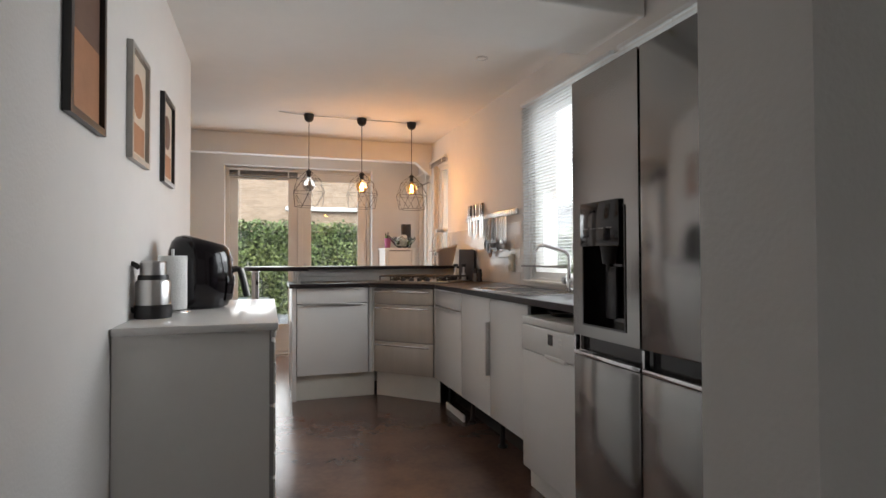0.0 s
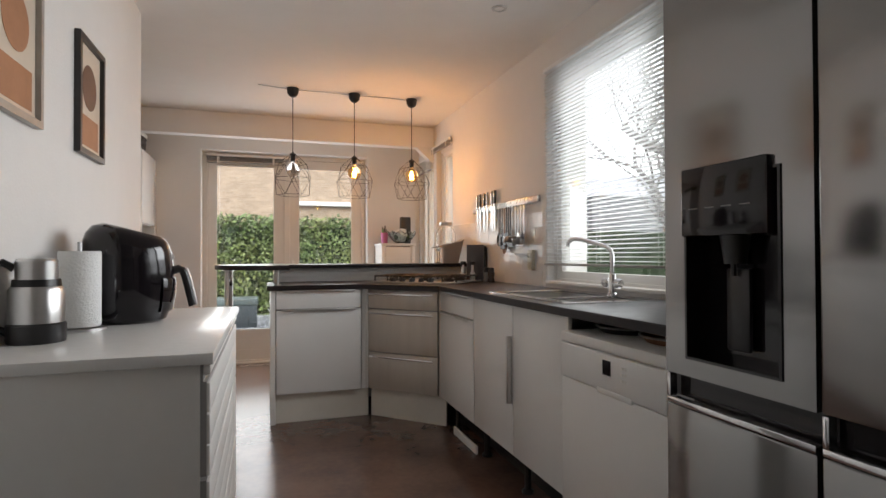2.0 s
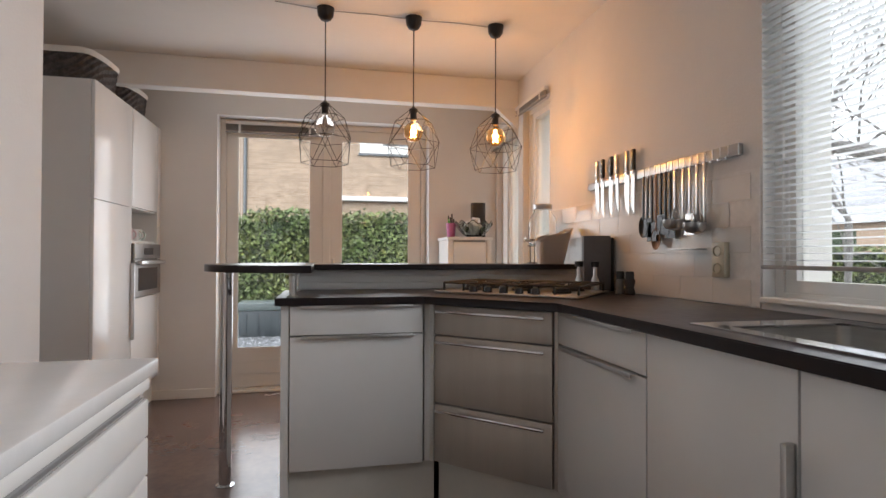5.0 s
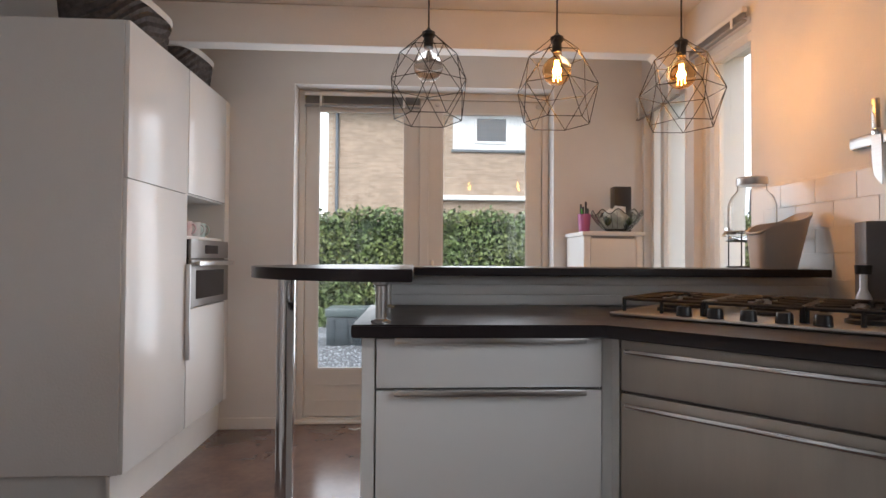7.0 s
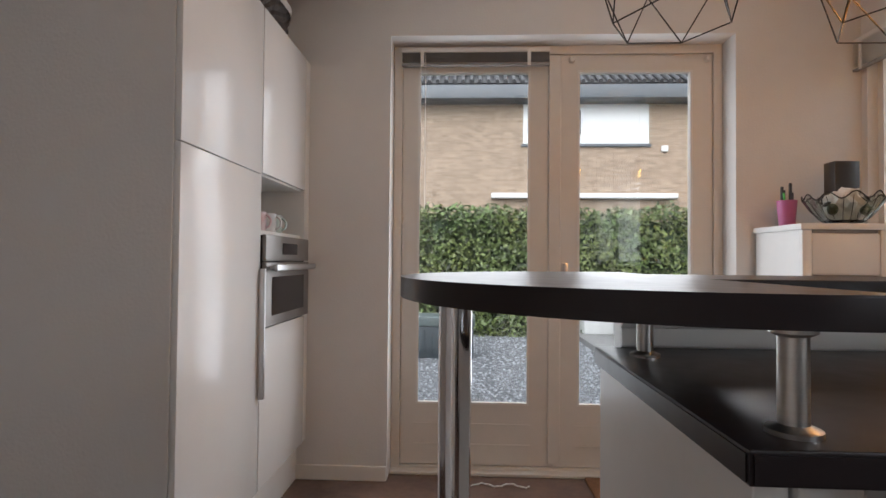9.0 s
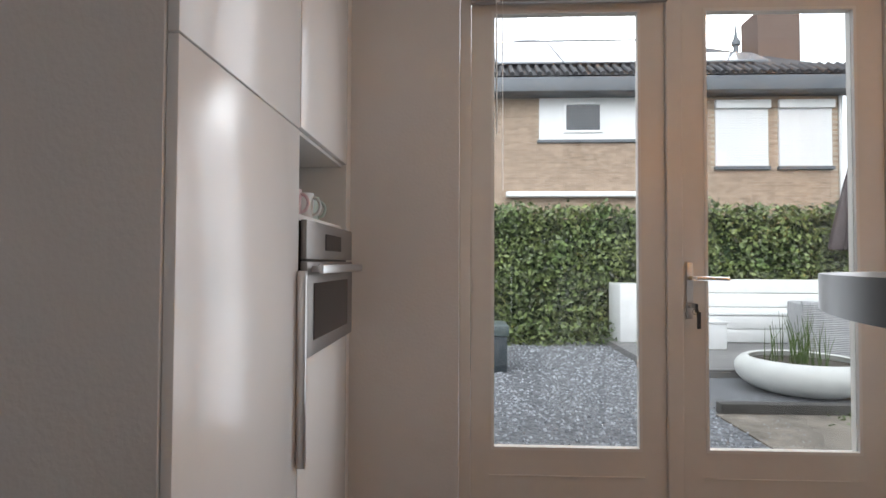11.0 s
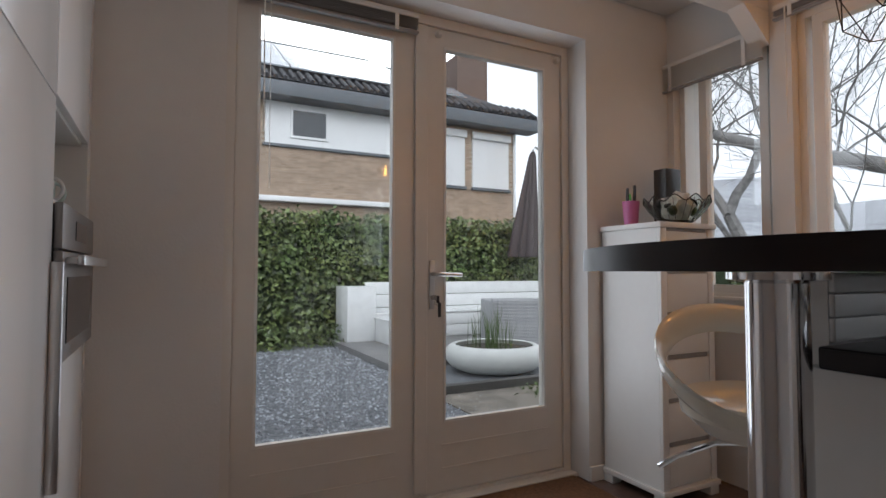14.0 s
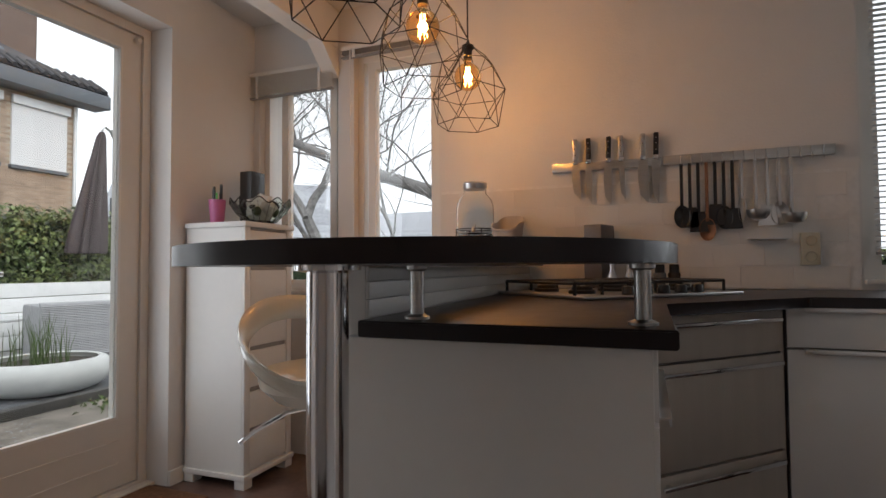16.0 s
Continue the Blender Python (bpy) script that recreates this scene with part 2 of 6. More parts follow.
def tube(bm, pts, r, seg=10, r2=None, cap=True):
    """A round bar along points; r2: the radius at its end."""
    pts = [Vector(p) for p in pts]
    rings, n = [], len(pts)
    up = None
    for i, p in enumerate(pts):
        d = (pts[min(i + 1, n - 1)] - pts[max(i - 1, 0)]).normalized()
        if up is None:
            up = d.orthogonal().normalized()
        up = (up - d * up.dot(d)).normalized()
        side = d.cross(up)
        rr = r if r2 is None else r + (r2 - r) * i / (n - 1)
        rings.append([bm.verts.new(p + (up * math.cos(2 * math.pi * k / seg) + side * math.sin(2 * math.pi * k / seg)) * rr) for k in range(seg)])
    for a, b in zip(rings, rings[1:]):
        for k in range(seg):
            bm.faces.new((a[k], a[(k + 1) % seg], b[(k + 1) % seg], b[k]))
    if cap:
        bm.faces.new(rings[0][::-1])
        bm.faces.new(rings[-1])
    return bm


def mesh_of(name, bm, mat, smooth=True):
    me = bpy.data.meshes.new(name)
    bmesh.ops.recalc_face_normals(bm, faces=bm.faces[:])
    bm.to_mesh(me)
    bm.free()
    me.materials.append(mat)
    if smooth:
        me.polygons.foreach_set("use_smooth", [True] * len(me.polygons))
        me.set_sharp_from_angle(angle=radians(35))
    return me


def part(name, bm, mat, parent=None, label="", smooth=True):
    ob = new(name, mesh_of(name, bm, mat, smooth))
    if parent is not None:
        ob.parent = parent
    if label:
        ob["label"] = label
    return ob


def thing(name, at, label, category, group="", rz=0.0):
    ob = new(name)
    ob.empty_display_size = 0.1
    ob.matrix_basis = pose(*at, 0, 0, rz)
    return tagged(ob, label, category, group)


def B(*a, bevel=0.0, m=None):
    return box(bmesh.new(), *a, bevel=bevel, m=m)


def setting(name, bm, mat, label="", category=""):
    return tagged(part(name, bm, mat, smooth=False), label, category, kind="structure")


# ---- structure: the kitchen ----
H = 2.575            # ceiling height
WX = -2.42           # inner face of the picture wall
setting("floor", B(-4.2, 0.0, -9.6, 0.0, -0.12, 0.0), M_FLOOR, "dark brown marbled floor with a dull sheen", "floor")
setting("ceiling", B(-4.2, 0.3, -9.6, 0.06, H, H + 0.15), M_CEIL, "white plastered ceiling", "ceiling")
setting("ceiling_soffit", B(-4.05, 0.0, -0.80, -0.69, 2.345, H - 0.002, bevel=0.006), M_CEIL, "white boxed-in beam above the garden doors", "beam")
bm = B(-4.2, 0.0, -4.72, -4.15, 2.455, H - 0.002, bevel=0.012)
setting("ceiling_beam", bm, M_CEIL, "white plastered ceiling beam", "beam")


def wall_with_holes(name, axis, c0, c1, a0, a1, z0, z1, holes, mat, label):
    """A wall between c0 and c1 in thickness, from a0 to a1, with through holes (a0, a1, z0, z1)."""
    bm = bmesh.new()
    cuts = sorted({a0, a1, *[v for h in holes for v in h[:2]]})
    for u, v in zip(cuts, cuts[1:]):
        spans, z = [], z0
        for h in sorted([h for h in holes if h[0] <= u + 1e-6 and h[1] >= v - 1e-6], key=lambda h: h[2]):
            spans.append((z, h[2]))
            z = h[3]
        spans.append((z, z1))
        for s, e in spans:
            if e - s > 1e-4:
                if axis == "x":
                    box(bm, c0, c1, u, v, s, e)
                else:
                    box(bm, u, v, c0, c1, s, e)
    bmesh.ops.remove_doubles(bm, verts=bm.verts[:], dist=1e-5)
    return setting(name, bm, mat, label, "wall")


wall_with_holes("wall_north", "y", -0.2, 0.06, -4.2, 0.3, -0.1, H, [(-2.39, -0.62, -0.1, 2.315)], M_WALL, "cream painted wall with a garden door opening")
# the first hole is the added, unseen window of the hall fill lamp
wall_with_holes("wall_east", "x", 0.0, 0.3, -9.6, -0.2, -0.1, H,
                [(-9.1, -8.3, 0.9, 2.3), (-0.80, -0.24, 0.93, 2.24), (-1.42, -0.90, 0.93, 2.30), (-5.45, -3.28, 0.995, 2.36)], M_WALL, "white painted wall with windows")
setting("wall_west", B(WX - 0.15, WX, -9.6, -2.92, -0.1, H, bevel=0.004), M_WALL, "white painted wall hung with pictures", "wall")
setting("wall_alcove", B(-4.2, -4.05, -3.4, -0.2, -0.1, H), M_WALL, "plain painted wall of the alcove", "wall")
setting("wall_alcove_south", B(-4.05, WX - 0.15, -3.07, -2.92, -0.1, H), M_WALL, "plain painted wall of the alcove", "wall")
wall_with_holes("wall_south", "y", -6.58, -6.39, WX, 0.0, -0.1, H, [(WX, -1.247, -0.1, 2.5)], M_WALL, "white partition wall beside the fridge")
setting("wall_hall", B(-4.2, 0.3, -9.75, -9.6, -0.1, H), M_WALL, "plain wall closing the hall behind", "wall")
bm = bmesh.new()
box(bm, -2.9, -2.392, -0.216, -0.2, 0, 0.075, bevel=0.003)
box(bm, -0.618, -0.47, -0.216, -0.2, 0, 0.075, bevel=0.003)
setting("baseboard", bm, M_TRIM, "white baseboard along the garden wall", "baseboard")
# sloping end piece where the beam meets the window wall
bm = prism(bmesh.new(), [(-0.19, 2.344), (-0.001, 2.18), (-0.001, 2.344)], 0.71, 0.799)
bmesh.ops.transform(bm, matrix=Matrix(((1, 0, 0, 0), (0, 0, -1, 0), (0, 1, 0, 0), (0, 0, 0, 1))), verts=bm.verts[:])
setting("trim_bracket", bm, M_CEIL, "white plastered bracket under the beam", "trim")


# ---- garden doors ----
def window_unit(bm, axis, c0, c1, a0, a1, z0, z1, w, wb=None):
    """A rectangular frame; w: width of its members."""
    wb = w if wb is None else wb
    for u, v, s, e in ((a0, a0 + w, z0, z1), (a1 - w, a1, z0, z1), (a0 + w, a1 - w, z1 - w, z1), (a0 + w, a1 - w, z0, z0 + wb)):
        if axis == "y":
            box(bm, u, v, c0, c1, s, e)
        else:
            box(bm, c0, c1, u, v, s, e)
    return bm


frame_ob = setting("door_frame", window_unit(bmesh.new(), "y", -0.06, 0.06, -2.388, -0.622, 0.0, 2.313, 0.045, 0.03), M_WOODWORK, "cream painted door frame", "door frame")
for nm, x0, x1, g0, g1 in (("door_1", -2.341, -1.515, -2.255, -1.645), ("door_2", -1.509, -0.669, -1.385, -0.775)):
    bm = bmesh.new()
    for u, v, s, e in ((x0, g0, 0.035, 2.265), (g1, x1, 0.035, 2.265), (g0, g1, 2.178, 2.265), (g0, g1, 0.035, 0.36)):
        box(bm, u, v, -0.045, 0.015, s, e)
    for z in (0.14, 0.25):
        box(bm, g0 - 0.01, g1 + 0.01, -0.050, -0.045, z, z + 0.006)
    d = setting(nm, bm, M_WOODWORK, "cream painted glazed garden door, closed", "door")
    bead = bmesh.new()
    window_unit(bead, "y", -0.049, -0.035, g0 - 0.002, g1 + 0.002, 0.358, 2.18, 0.012)
    part("glazing_bead", bead, M_TRIM, d, "white glazing bead", smooth=False)
    p = part("pane", B(g0, g1, -0.018, -0.014, 0.36, 2.178), M_PANE, d, "clear glass pane", smooth=False)
    p.visible_shadow = False
d2 = bpy.data.objects["door_2"]
part("astragal", B(-1.545, -1.478, -0.062, -0.046, 0.05, 2.262, bevel=0.006), M_WOODWORK, d2, smooth=False)
part("lock_plate", B(-1.465, -1.437, -0.0535, -0.046, 0.90, 1.13, bevel=0.003), M_ALU, d2, "brushed metal lock plate")
h = tube(bmesh.new(), [(-1.451, -0.05, 1.065), (-1.451, -0.098, 1.065), (-1.445, -0.105, 1.065), (-1.42, -0.106, 1.065), (-1.318, -0.104, 1.062)], 0.0095, 10)
part("door_handle", h, M_ALU, d2, "brushed metal lever handle")
k = tube(bmesh.new(), [(-1.451, -0.05, 0.955), (-1.451, -0.075, 0.955)], 0.011, 12)
box(k, -1.454, -1.448, -0.105, -0.07, 0.945, 0.966)
part("lock_cylinder", k, M_ALU, d2)
keys = bmesh.new()
box(keys, -1.452, -1.449, -0.125, -0.100, 0.93, 0.965, bevel=0.001)
box(keys, -1.446, -1.430, -0.106, -0.103, 0.865, 0.932, bevel=0.001)
tube(keys, [(-1.45 + 0.012 * math.cos(a), -0.104, 0.933 + 0.012 * math.sin(a)) for a in [i * math.pi / 6 for i in range(13)]], 0.0012, 5)
part("key", keys, M_BLACK, d2, "key with fob hanging in the lock")
# hinges at the top of the frame and the threshold
for x in (-1.42, -0.70):
    part("stay_knob", lathe(bmesh.new(), [(0, 0), (0.016, 0), (0.018, 0.01), (0.012, 0.028), (0, 0.03)], seg=14, m=pose(x, -0.046, 2.235, 90)), M_WOODWORK, d2)
setting("threshold", B(-2.388, -0.622, -0.12, -0.06, 0.0, 0.018, bevel=0.004), M_WOODWORK, "cream worn door threshold", "threshold")


# ---- windows of the east wall ----
def east_window(nm, y0, y1, z0, z1, casements, sill_label="white window sill"):
    w = setting(nm, window_unit(bmesh.new(), "x", 0.05, 0.13, y0 + 0.001, y1 - 0.001, z0 + 0.001, z1 - 0.001, 0.035), M_TRIM, "white painted window frame", "window")
    for a, b in casements:
        part("casement", window_unit(bmesh.new(), "x", 0.06, 0.115, a, b, z0 + 0.035, z1 - 0.035, 0.045), M_TRIM, w, smooth=False)
        g = part("pane", B(0.085, 0.089, a + 0.045, b - 0.045, z0 + 0.08, z1 - 0.08), M_PANE, w, "clear glass pane", smooth=False)
        g.visible_shadow = False
    part("window_sill", B(-0.02, 0.05, y0 + 0.002, y1 - 0.002, z0 + 0.001, z0 + 0.02, bevel=0.004), M_TRIM, w, sill_label, smooth=False)
    return w


east_window("window_1", -0.80, -0.24, 0.93, 2.24, [(-0.75, -0.36)])
east_window("window_2", -1.42, -0.90, 0.93, 2.30, [(-1.395, -0.96)])
w3 = east_window("window_3", -5.45, -3.28, 0.995, 2.36, [(-4.41, -3.315), (-5.40, -4.53)])
part("mullion", B(0.045, 0.13, -4.53, -4.41, 1.046, 2.309), M_TRIM, w3, smooth=False)


# ---- base cabinets ----
CT, CB = 0.972, 0.938        # worktop: top and underside


def base_unit(at, width, rz, fronts, label, mat=M_WHITE, depth=0.57, z0=0.205, plinth=None, body_top=0.936, group="kitchen base units"):
    """fronts: (z0, z1, kind, handle) from the bottom; local x runs along the front, y into the unit."""
    t = thing("base_cabinet", at, label, "cabinet", group, rz)
    # carcass colour is grey to paint the shade in gaps between fronts
    part("body", B(0.002, width - 0.002, 0.021, depth, z0, body_top), M_BLIND_GREY, t, "carcass behind the fronts, coloured grey as shade in the gaps", smooth=False)
    for a, b, kind, hd in fronts:
        f = part(kind, B(0.003, width - 0.003, 0.0, 0.019, a + 0.0025, b - 0.0025, bevel=0.0015), mat, t)
        if hd == "lip":
            bm = bmesh.new()
            box(bm, 0.05, width - 0.05, -0.020, 0.004, b - 0.0015, b + 0.0025, bevel=0.0008)
            box(bm, 0.05, width - 0.05, -0.022, -0.018, b - 0.012, b + 0.0025, bevel=0.0008)
            part("handle", bm, M_ALU, f, "aluminium edge handle")
        elif hd == "bar":
            bm = bmesh.new()
            box(bm, 0.02, width - 0.03, -0.026, -0.016, b - 0.036, b - 0.022, bevel=0.004)
            for x in (0.05, width - 0.06):
                box(bm, x, x + 0.01, -0.017, 0.0, b - 0.033, b - 0.025)
            part("handle", bm, M_CHROME, f, "steel bar handle")
        elif hd == "upright":
            bm = B(width - 0.020, width - 0.004, -0.028, -0.001, 0.46, 0.785, bevel=0.003)
            part("handle", bm, M_ALU, f, "upright aluminium handle")
    if plinth:
        part("plinth", B(0.0, width + plinth, 0.045, 0.062, 0.0, z0 - 0.004, bevel=0.001), M_PLINTH, t, "cream plinth board", smooth=False)
    return t


t = base_unit((-1.672, -2.46, 0), 0.597, 0, [(0.207, 0.80, "door", "lip"), (0.803, 0.935, "drawer_front", "lip")],
              "white lacquered base cabinet of the peninsula", plinth=0.06)
part("side_panel", B(-0.036, -0.001, 0.008, 0.60, 0.0, CB - 0.002, bevel=0.002), M_WHITE_MATT, t, "white end panel", smooth=False)
part("filler", B(0.606, 0.640, 0.030, 0.045, 0.205, CB - 0.002), M_WHITE_MATT, t, "white corner filler strip", smooth=False)
t = base_unit((-1.025, -2.45, 0), 0.580, -45, [(0.207, 0.475, "drawer_front", "bar"), (0.478, 0.79, "drawer_front", "bar"), (0.793, 0.93, "drawer_front", "bar")],
              "corner drawer cabinet with brushed steel fronts", M_STEEL_H, depth=0.5, plinth=0.04)
part("filler", B(-0.045, -0.004, 0.004, 0.02, 0.205, CB - 0.002), M_WHITE_MATT, t, smooth=False)
part("filler", B(0.583, 0.600, 0.012, 0.022, 0.205, CB - 0.002), M_STEEL_H, t, "steel corner filler strip", smooth=False)
base_unit((-0.6, -2.872, 0), 0.618, -90, [(0.207, 0.80, "door", "lip"), (0.803, 0.935, "drawer_front", "lip")], "white lacquered base cabinet with a drawer under the worktop")
base_unit((-0.6, -3.49, 0), 0.52, -90, [(0.207, 0.935, "door", "upright")], "white lacquered sink cabinet, door closed", body_top=0.80)
base_unit((-0.6, -4.01, 0), 0.51, -90, [(0.207, 0.935, "door", None)], "white lacquered sink cabinet, door closed", body_top=0.80)
# legs and the rail lying in the open toe space
for y in (-2.95, -3.45, -3.97, -4.48):
    bm = lathe(bmesh.new(), [(0, 0), (0.03, 0), (0.03, 0.012), (0.016, 0.02), (0.016, 0.204), (0, 0.204)], (-0.5, y, 0), 12)
    tagged(part("cabinet_leg", bm, M_BLACK), "black plastic cabinet leg in the open toe space", "cabinet leg", "cabinet legs")
bm = B(-0.56, -0.545, -3.42, -3.02, 0.0, 0.05, bevel=0.004)
tagged(part("loose_rail", bm, M_WHITE_MATT), "loose white rail lying under the cabinet", "rail")
# added black sheet, stands in for the deep shade under the cabinets
setting("toe_shade", B(-0.42, -0.40, -5.2, -2.86, 0.0, 0.20), M_BLACK, "black sheet put in as the shade of the open toe space", "baseboard")

# ---- dishwasher ----
t = thing("dishwasher", (-0.625, -4.523, 0), "white freestanding dishwasher under the worktop", "dishwasher", rz=-90)
part("body", B(0.004, 0.594, 0.03, 0.56, 0.10, 0.843, bevel=0.004), M_WHITE_MATT, t)
part("top", B(0.002, 0.597, -0.012, 0.57, 0.846, 0.884, bevel=0.005), M_WHITE_MATT, t)
door = part("door", B(0.004, 0.594, -0.012, 0.028, 0.11, 0.71, bevel=0.006), M_WHITE, t)
panel = part("control_panel", B(0.004, 0.594, -0.018, 0.028, 0.713, 0.843, bevel=0.008), M_WHITE, t)
part("display", B(0.288, 0.332, -0.0205, -0.0185, 0.772, 0.822), M_GLOSSBLACK, panel, "dark display window", smooth=False)
part("grip", B(0.25, 0.44, -0.021, -0.010, 0.702, 0.724, bevel=0.006), M_WHITE_MATT, panel, "recessed grip edge")
for i in range(6):
    part("button", B(0.385 + 0.016 * (i % 2), 0.395 + 0.016 * (i % 2), -0.0205, -0.018, 0.765 + 0.02 * (i // 2), 0.773 + 0.02 * (i // 2)), M_TRIM, panel, smooth=False)
part("plinth", B(0.01, 0.588, 0.03, 0.05, 0.0, 0.098), M_WHITE_MATT, t, smooth=False)
# trays pushed into the gap above
for i, (y0, w, col) in enumerate(((-4.78, 0.24, M_IRON), (-5.06, 0.26, M_WOODSPOON))):
    t = thing("oven_tray", (-0.57, y0, 0.885), "dark baking tray stored above the dishwasher" if i == 0 else "brown wooden tray stored above the dishwasher", "tray")
    bm = lathe(bmesh.new(), [(0, 0), (w * 0.42, 0), (w * 0.5, 0.022), (w * 0.515, 0.022), (w * 0.43, -0.0), (0, 0.004)][:4] + [(w * 0.48, 0.018), (w * 0.41, 0.004), (0, 0.004)], (0.15, w / 2, 0), 28)
    part("dish", bm, col, t)
    part("rim", tube(bmesh.new(), [(0.15 + w * 0.51 * math.cos(a), w / 2 + w * 0.51 * math.sin(a), 0.023) for a in [i * math.pi / 16 for i in range(33)]], 0.004, 6), M_ALU, t, "metal rim")

# ---- worktop ----
outline = [(-1.73, -2.49), (-1.075, -2.49), (-0.625, -2.935), (-0.625, -5.22), (-0.002, -5.22), (-0.002, -1.907), (-1.73, -1.907)]
bm = prism(bmesh.new(), outline, CB, CT, 0.004)
top_thing = thing("worktop", (0, 0, 0), "dark brown stone-look worktop running round the corner", "worktop")
worktop = part("slab", bm, M_COUNTER, top_thing)
part("edge_band", B(-1.726, -1.080, -2.4916, -2.4902, CB + 0.004, CT - 0.004), M_COUNTER, top_thing, smooth=False)
part("edge_band", B(-0.6266, -0.6252, -5.216, -2.940, CB + 0.004, CT - 0.004), M_COUNTER, top_thing, smooth=False)
part("edge_band", B(-1.7316, -1.7302, -2.486, -1.911, CB + 0.004, CT - 0.004), M_COUNTER, top_thing, smooth=False)
# cut for the sink bowls
cut = new("worktop_cutter", mesh_of("worktop_cutter", B(-0.505, -0.145, -4.375, -3.705, 0.90, 1.05), M_STEEL, False))
mod = worktop.modifiers.new("sink_hole", "BOOLEAN")
mod.object, mod.solver = cut, "EXACT"
dg = bpy.context.evaluated_depsgraph_get()
cutmesh = bpy.data.meshes.new_from_object(worktop.evaluated_get(dg))
worktop.modifiers.clear()
worktop.data = cutmesh
bpy.data.objects.remove(cut)

# ---- sink and tap ----
t = thing("kitchen_sink", (-0.325, -4.02, CT), "stainless steel inset sink with one and a half bowls", "sink")
bm = bmesh.new()
for x0, x1, y0, y1 in ((-0.23, -0.175, -0.40, 0.40), (0.175, 0.25, -0.40, 0.40), (-0.175, 0.175, -0.40, -0.35), (-0.175, 0.175, 0.31, 0.40), (-0.175, 0.175, -0.145, -0.105)):
    box(bm, x0, x1, y0, y1, 0.0005, 0.006)
part("rim", bm, M_CHROME, t, smooth=False)
for y0, y1, dz in ((-0.35, -0.145, 0.12), (-0.105, 0.31, 0.17)):
    bm = bmesh.new()
    box(bm, -0.175, 0.175, y0, y1, -dz, 0.001, bevel=0.0)
    top = [f for f in bm.faces if f.normal.z > 0.9 or all(v.co.z > 0 for v in f.verts)]
    bmesh.ops.delete(bm, geom=top, context="FACES")
    bmesh.ops.bevel(bm, geom=[e for e in bm.edges if not e.is_boundary], offset=0.03, segments=3, profile=0.5, affect="EDGES")
    bowl = part("bowl", bm, M_STEEL, t, "steel bowl")
    part("drain", lathe(bmesh.new(), [(0, 0), (0.035, 0), (0.04, 0.004), (0, 0.004)], (0, (y0 + y1) / 2, -dz + 0.001), 18), M_CHROME, bowl)
t = thing("kitchen_tap", (-0.115, -4.13, CT + 0.006), "chrome kitchen tap with a swivel spout and two turn knobs", "tap")
part("base", lathe(bmesh.new(), [(0, 0), (0.027, 0), (0.027, 0.008), (0.019, 0.015), (0.019, 0.10), (0.014, 0.11), (0, 0.112)], seg=20), M_CHROME, t)
pts = [(0, 0, 0.10), (0, 0, 0.20), (-0.003, 0.006, 0.222), (-0.012, 0.025, 0.240), (-0.03, 0.065, 0.255), (-0.07, 0.150, 0.280), (-0.085, 0.182, 0.286), (-0.098, 0.208, 0.282), (-0.106, 0.226, 0.268), (-0.109, 0.233, 0.248)]
part("spout", tube(bmesh.new(), pts, 0.0115, 12), M_CHROME, t)
for s in (-1, 1):
    bm = tube(bmesh.new(), [(0, 0, 0.055), (0.0, s * 0.035, 0.062)], 0.012, 12)
    lathe(bm, [(0, 0), (0.017, 0.0), (0.025, 0.008), (0.020, 0.016), (0.025, 0.024), (0.018, 0.036), (0, 0.038)], seg=12, m=pose(0, s * 0.032, 0.062, -90 * s, 0, 0))
    part("turn_knob", bm, M_CHROME, t)

# ---- gas hob ----
t = thing("gas_hob", (-0.545, -2.335, CT), "stainless steel gas hob with black cast iron grates", "hob", rz=-44)
part("plate", B(-0.365, 0.365, -0.26, 0.26, 0.001, 0.012, bevel=0.004), M_STEEL, t)
for i, gx in enumerate((-0.235, 0.0, 0.235)):
    bm = bmesh.new()
    g0, g1 = gx - 0.112, gx + 0.112
    for y in (-0.19, 0.21):
        tube(bm, [(g0, y, 0.05), (g1, y, 0.05)], 0.006, 6)
    for x in (g0, g1):
        tube(bm, [(x, -0.19, 0.05), (x, 0.21, 0.05)], 0.006, 6)
    for y in (-0.09, 0.01, 0.11):
        tube(bm, [(g0, y, 0.05), (gx - 0.03, y, 0.053)], 0.0055, 6)
        tube(bm, [(gx + 0.03, y, 0.053), (g1, y, 0.05)], 0.0055, 6)
    tube(bm, [(gx, -0.19, 0.05), (gx, -0.05, 0.053)], 0.0055, 6)
    tube(bm, [(gx, 0.07, 0.053), (gx, 0.21, 0.05)], 0.0055, 6)
    for x in (g0, gx, g1):
        for y in (-0.19, 0.21):
            tube(bm, [(x, y, 0.012), (x, y, 0.052)], 0.006, 6)
    part("grate", bm, M_IRON, t, "black cast iron grate")
    for y in ((-0.09, 0.11) if i != 1 else (0.01,)):
        r = 0.045 if i != 1 else 0.06
        part("burner", lathe(bmesh.new(), [(0, 0.012), (r, 0.012), (r, 0.022), (r * 0.8, 0.026), (r * 0.8, 0.034), (r * 0.7, 0.038), (0, 0.038)], (gx, y, 0), 20), M_IRON, t)
for i in range(5):
    part("knob", lathe(bmesh.new(), [(0, 0.012), (0.021, 0.012), (0.019, 0.036), (0.016, 0.04), (0, 0.04)], (-0.16 + 0.08 * i, -0.228, 0), 16), M_BLACK, t)

